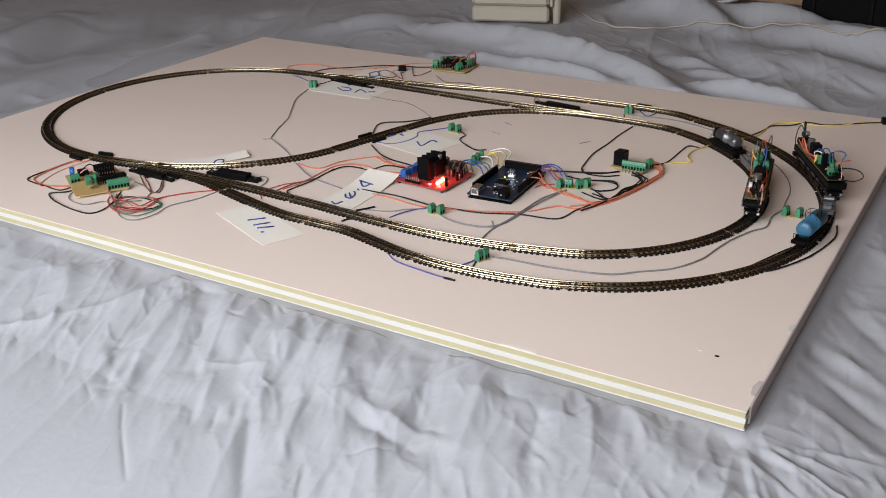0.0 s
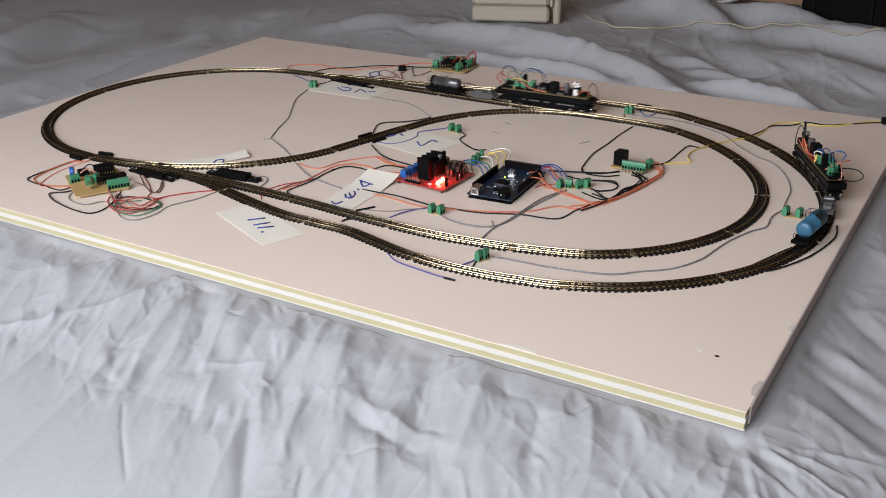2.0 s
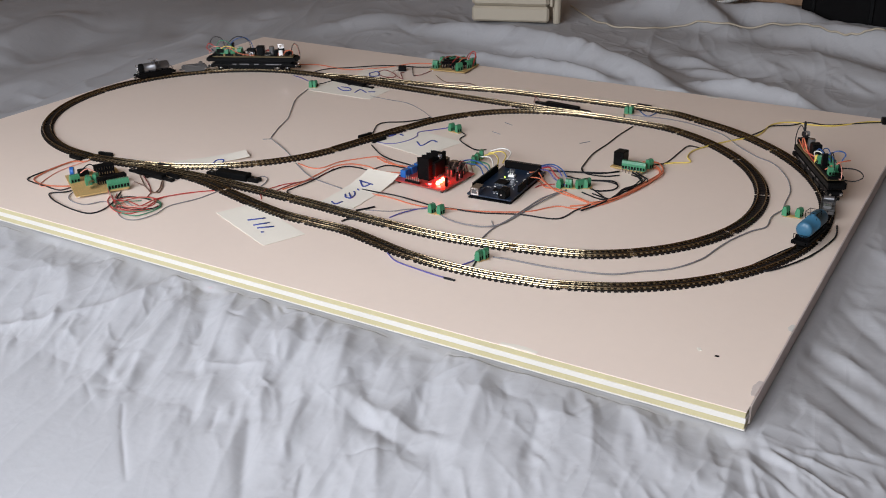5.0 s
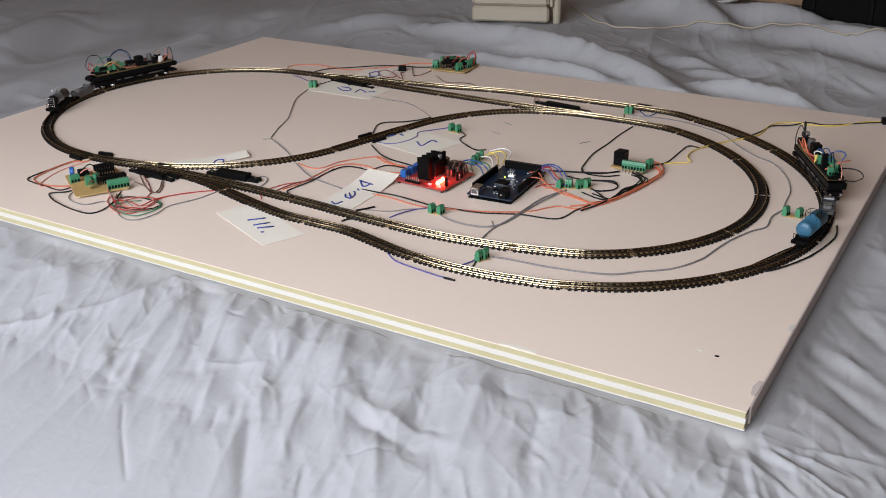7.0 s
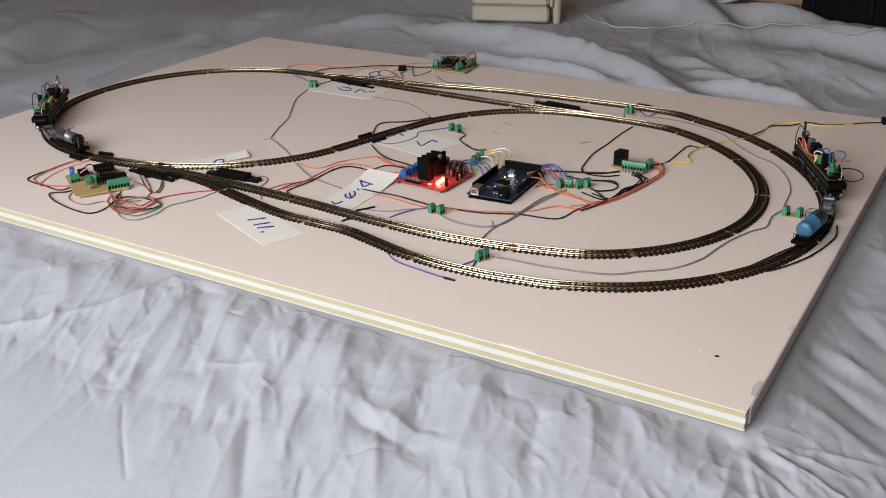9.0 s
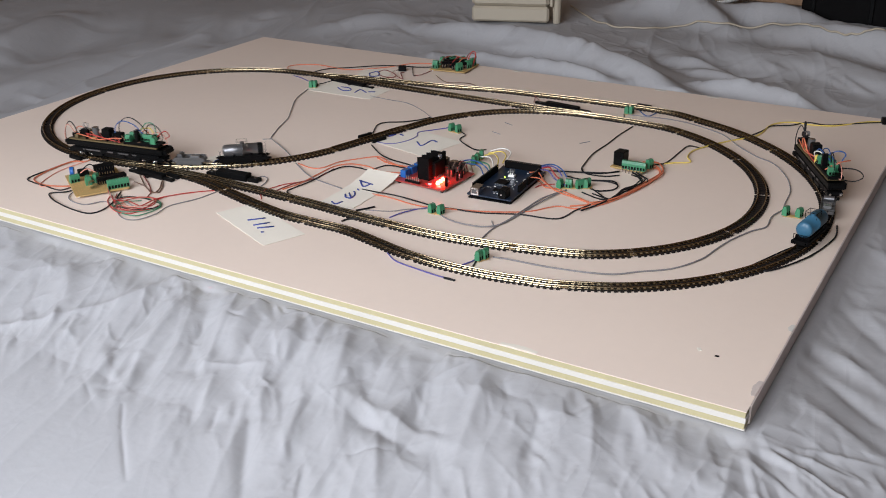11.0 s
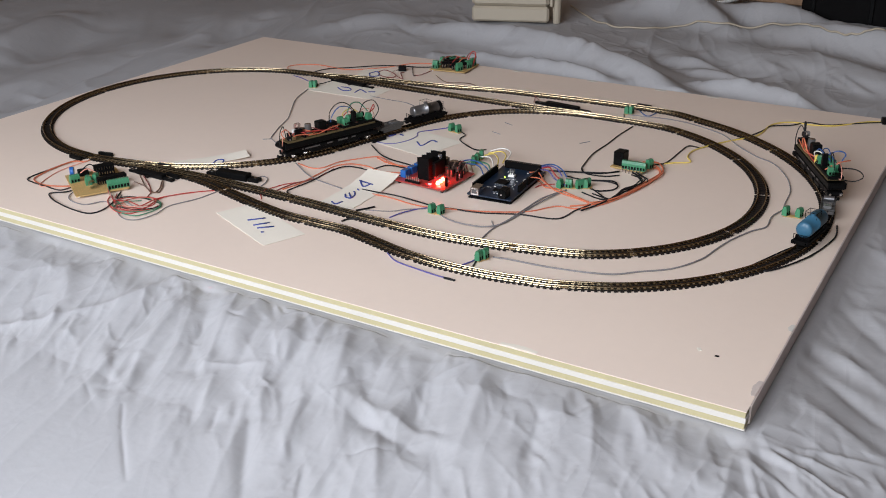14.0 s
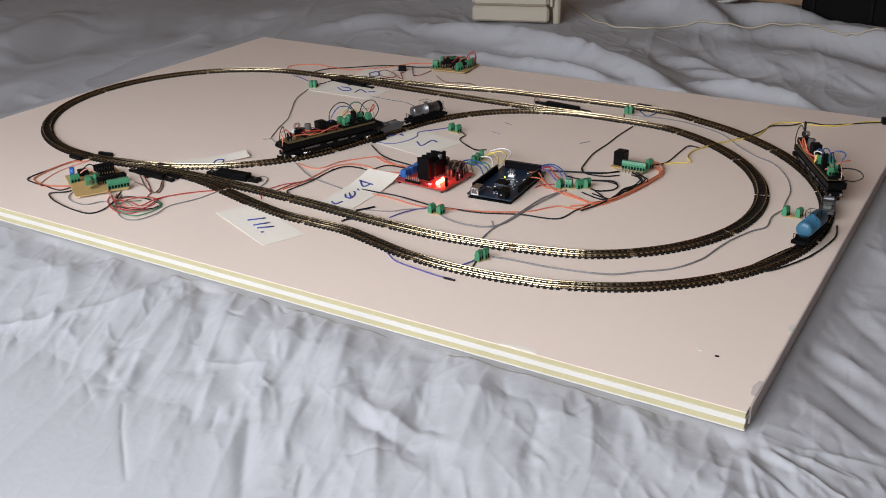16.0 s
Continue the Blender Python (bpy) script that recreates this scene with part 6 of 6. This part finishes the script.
def plug():
    p = empty("cable_plug", pose(-0.0374, 0.7790, 0, 0, 0, 20), "black plug on the end of a yellow and black cable", "plug")
    bm = B()
    box(bm, -0.008, 0.008, -0.005, 0.005, 0, 0.009, 0.0012)
    part("body", bm, M["black"], p)
    bm = B()
    box(bm, 0.0078, 0.0130, -0.0032, 0.0032, 0.002, 0.007, 0.0006)
    part("nose", bm, M["black"], p)


def transistor(x, y, turn):
    p = empty("loose_transistor", pose(x, y, 0, 0, 0, turn), "small black loose component with wires", "electronic part")
    bm = B()
    box(bm, -0.006, 0.006, -0.004, 0.004, 0.0005, 0.009, 0.0008)
    part("body", bm, M["black"], p)
    bm = B()
    for k in (-1, 0, 1):
        rod(bm, (-0.010, k * 0.0025, 0.0006), (-0.005, k * 0.0025, 0.003), 0.0005, seg=6)
    part("leg", bm, M["steel"], p)


transistor(-0.7655, 0.7110, 20)


def adapter():
    p = empty("power_adapter", pose(-0.822, 1.205, -0.012, 0, 0, 19), "pale beige plastic power box standing on the sheet", "power adapter")
    bm = B()
    box(bm, -0.0765, 0.0765, -0.040, 0.040, 0, 0.030, 0.004)
    part("lower_shell", bm, M["beige"], p)
    bm = B()
    box(bm, -0.0765, 0.0765, -0.040, 0.040, 0.0306, 0.090, 0.006)
    part("upper_shell", bm, M["beige"], p)
    bm = B()
    box(bm, 0.0770, 0.0840, -0.034, 0.010, 0.030, 0.078, 0.002)
    rod(bm, (0.090, -0.018, -0.004), (0.090, -0.018, 0.062), 0.0075, 0.0095, seg=14)
    rod(bm, (0.082, -0.018, 0.064), (0.106, -0.018, 0.070), 0.0095, seg=14)
    part("cable_plug", bm, M["beige"], p, "pale plug at the end of the box")


adapter()


def far_gear():
    g = empty("equipment_case", pose(-0.11, 1.58, -0.03, 0, 0, -4), "black electronic case in shade behind the sheet", "electronics")
    bm = B()
    box(bm, -0.20, 0.20, -0.13, 0.13, 0, 0.30, 0.004)
    part("case", bm, M["matt_black"], g)
    bm = B()
    for k in range(4):
        box(bm, -0.18 + k * 0.11, -0.172 + k * 0.11, -0.134, -0.130, 0.02, 0.28, 0.001)
    part("trim_strip", bm, M["black"], g)
    bm = B()
    for k, z in enumerate((0.075, 0.115, 0.150, 0.185)):
        box(bm, 0.015, 0.021, -0.1335, -0.1305, z, z + 0.010)
        box(bm, 0.130, 0.135, -0.1335, -0.1305, z + 0.01, z + 0.022)
    part("print", bm, M["white"], g, "small pale printed marks")
    w = empty("slatted_crate", pose(-0.47, 1.66, -0.03, 0, 0, -4), "brown wooden slatted crate in shade behind the sheet", "crate")
    for k in range(5):
        bm = B()
        box(bm, -0.17, 0.15, -0.06, -0.05, 0.015 + k * 0.045, 0.050 + k * 0.045, 0.002)
        part("slat", bm, M["wood"], w)
    for x in (-0.17, 0.14):
        bm = B()
        box(bm, x, x + 0.014, -0.05, 0.06, 0, 0.24, 0.002)
        part("post", bm, M["wood"], w)
    d = empty("pale_dish", pose(-0.53, 1.52, -0.062), "pale shallow dish behind the rumpled sheet", "dish")
    bm = B()
    bmesh.ops.create_cone(bm, cap_ends=True, segments=28, radius1=0.045, radius2=0.075, depth=0.030, matrix=Matrix.Translation((0, 0, 0.050)))
    rod(bm, (0, 0, 0), (0, 0, 0.036), 0.030, seg=20)
    part("bowl", bm, M["beige"], d)
    bm = B()
    tube(bm, [Vector((0.075 * math.cos(a * math.pi / 12), 0.075 * math.sin(a * math.pi / 12), 0.066)) for a in range(25)], 0.003, 6)
    part("rim", bm, M["white"], d)


far_gear()
_c = [(-0.772, 1.375), (-0.722, 1.320), (-0.675, 1.271), (-0.629, 1.247), (-0.595, 1.251), (-0.553, 1.262), (-0.520, 1.297), (-0.473, 1.304), (-0.431, 1.295), (-0.392, 1.308), (-0.345, 1.322), (-0.296, 1.298), (-0.250, 1.270), (-0.205, 1.243), (-0.170, 1.232), (-0.140, 1.240), (-0.095, 1.270), (-0.050, 1.300)]
_c = [(p.x, p.y, sheet_height(p.x, p.y) + 0.0025) for p in smooth_line([(x, y, 0) for x, y in _c], 4)]
tagged(part("power_cable", tube(B(), smooth_line(_c, 3), 0.0019, 8), M["beige"], None, smooth=True), "cream power cable trailing over the rumpled sheet", "cable")
plug()


# ---- the train's way and its running ----
ROUTE_LENGTH, on_route = bend(*ROUTE_PTS)


def stand(s, half):
    """The pose of a vehicle whose bogies are half its wheelbase before and behind s."""
    x0, y0, _ = on_route(s + half)
    x1, y1, _ = on_route(s - half)
    return pose((x0 + x1) / 2, (y0 + y1) / 2, 0, 0, 0, math.degrees(math.atan2(y0 - y1, x0 - x1)))


RUN = [(0.0, 0.2655), (0.5, 0.3855), (1.0, 0.5059), (1.5, 0.6157), (2.0, 0.724), (2.5, 0.8343), (3.0, 0.9446), (3.5, 1.0450), (4.0, 1.1288), (4.5, 1.187), (6.5, 1.3877), (7.0, 1.4396), (7.5, 1.4874), (8.0, 1.541), (8.5,1.592), (9.0, 1.649), (11.5, 1.9614), (12.0, 2.0279), (12.5, 2.0949), (13.0, 2.1604), (13.2, 2.1751), (13.5, 2.1761), (16.0, 2.1761)]


def way(t):
    """How far the train has come at t seconds: a smooth monotone curve through the table."""
    ts, ss = [r[0] for r in RUN], [r[1] for r in RUN]
    n = len(ts)
    d = [(ss[i + 1] - ss[i]) / (ts[i + 1] - ts[i]) for i in range(n - 1)]
    g = [d[0]] + [0 if d[i - 1] * d[i] <= 0 else 2 * d[i - 1] * d[i] / (d[i - 1] + d[i]) for i in range(1, n - 1)] + [d[-1]]
    i = max(0, min(n - 2, int(np.searchsorted(ts, t)) - 1))
    h = ts[i + 1] - ts[i]
    u = (t - ts[i]) / h
    return ss[i] * (1 + 2 * u) * (1 - u) ** 2 + ss[i + 1] * u * u * (3 - 2 * u) + h * g[i] * u * (1 - u) ** 2 - h * g[i + 1] * u * u * (1 - u)


def motions():
    for thing, ahead, half in ((LOCO, 0.0, 0.047), (FLAT, 0.0980, 0.012), (TANK, 0.1625, 0.020)):
        walk(thing, [(k * 0.1, stand(way(k * 0.1) + ahead, half)) for k in range(161)])


motions()
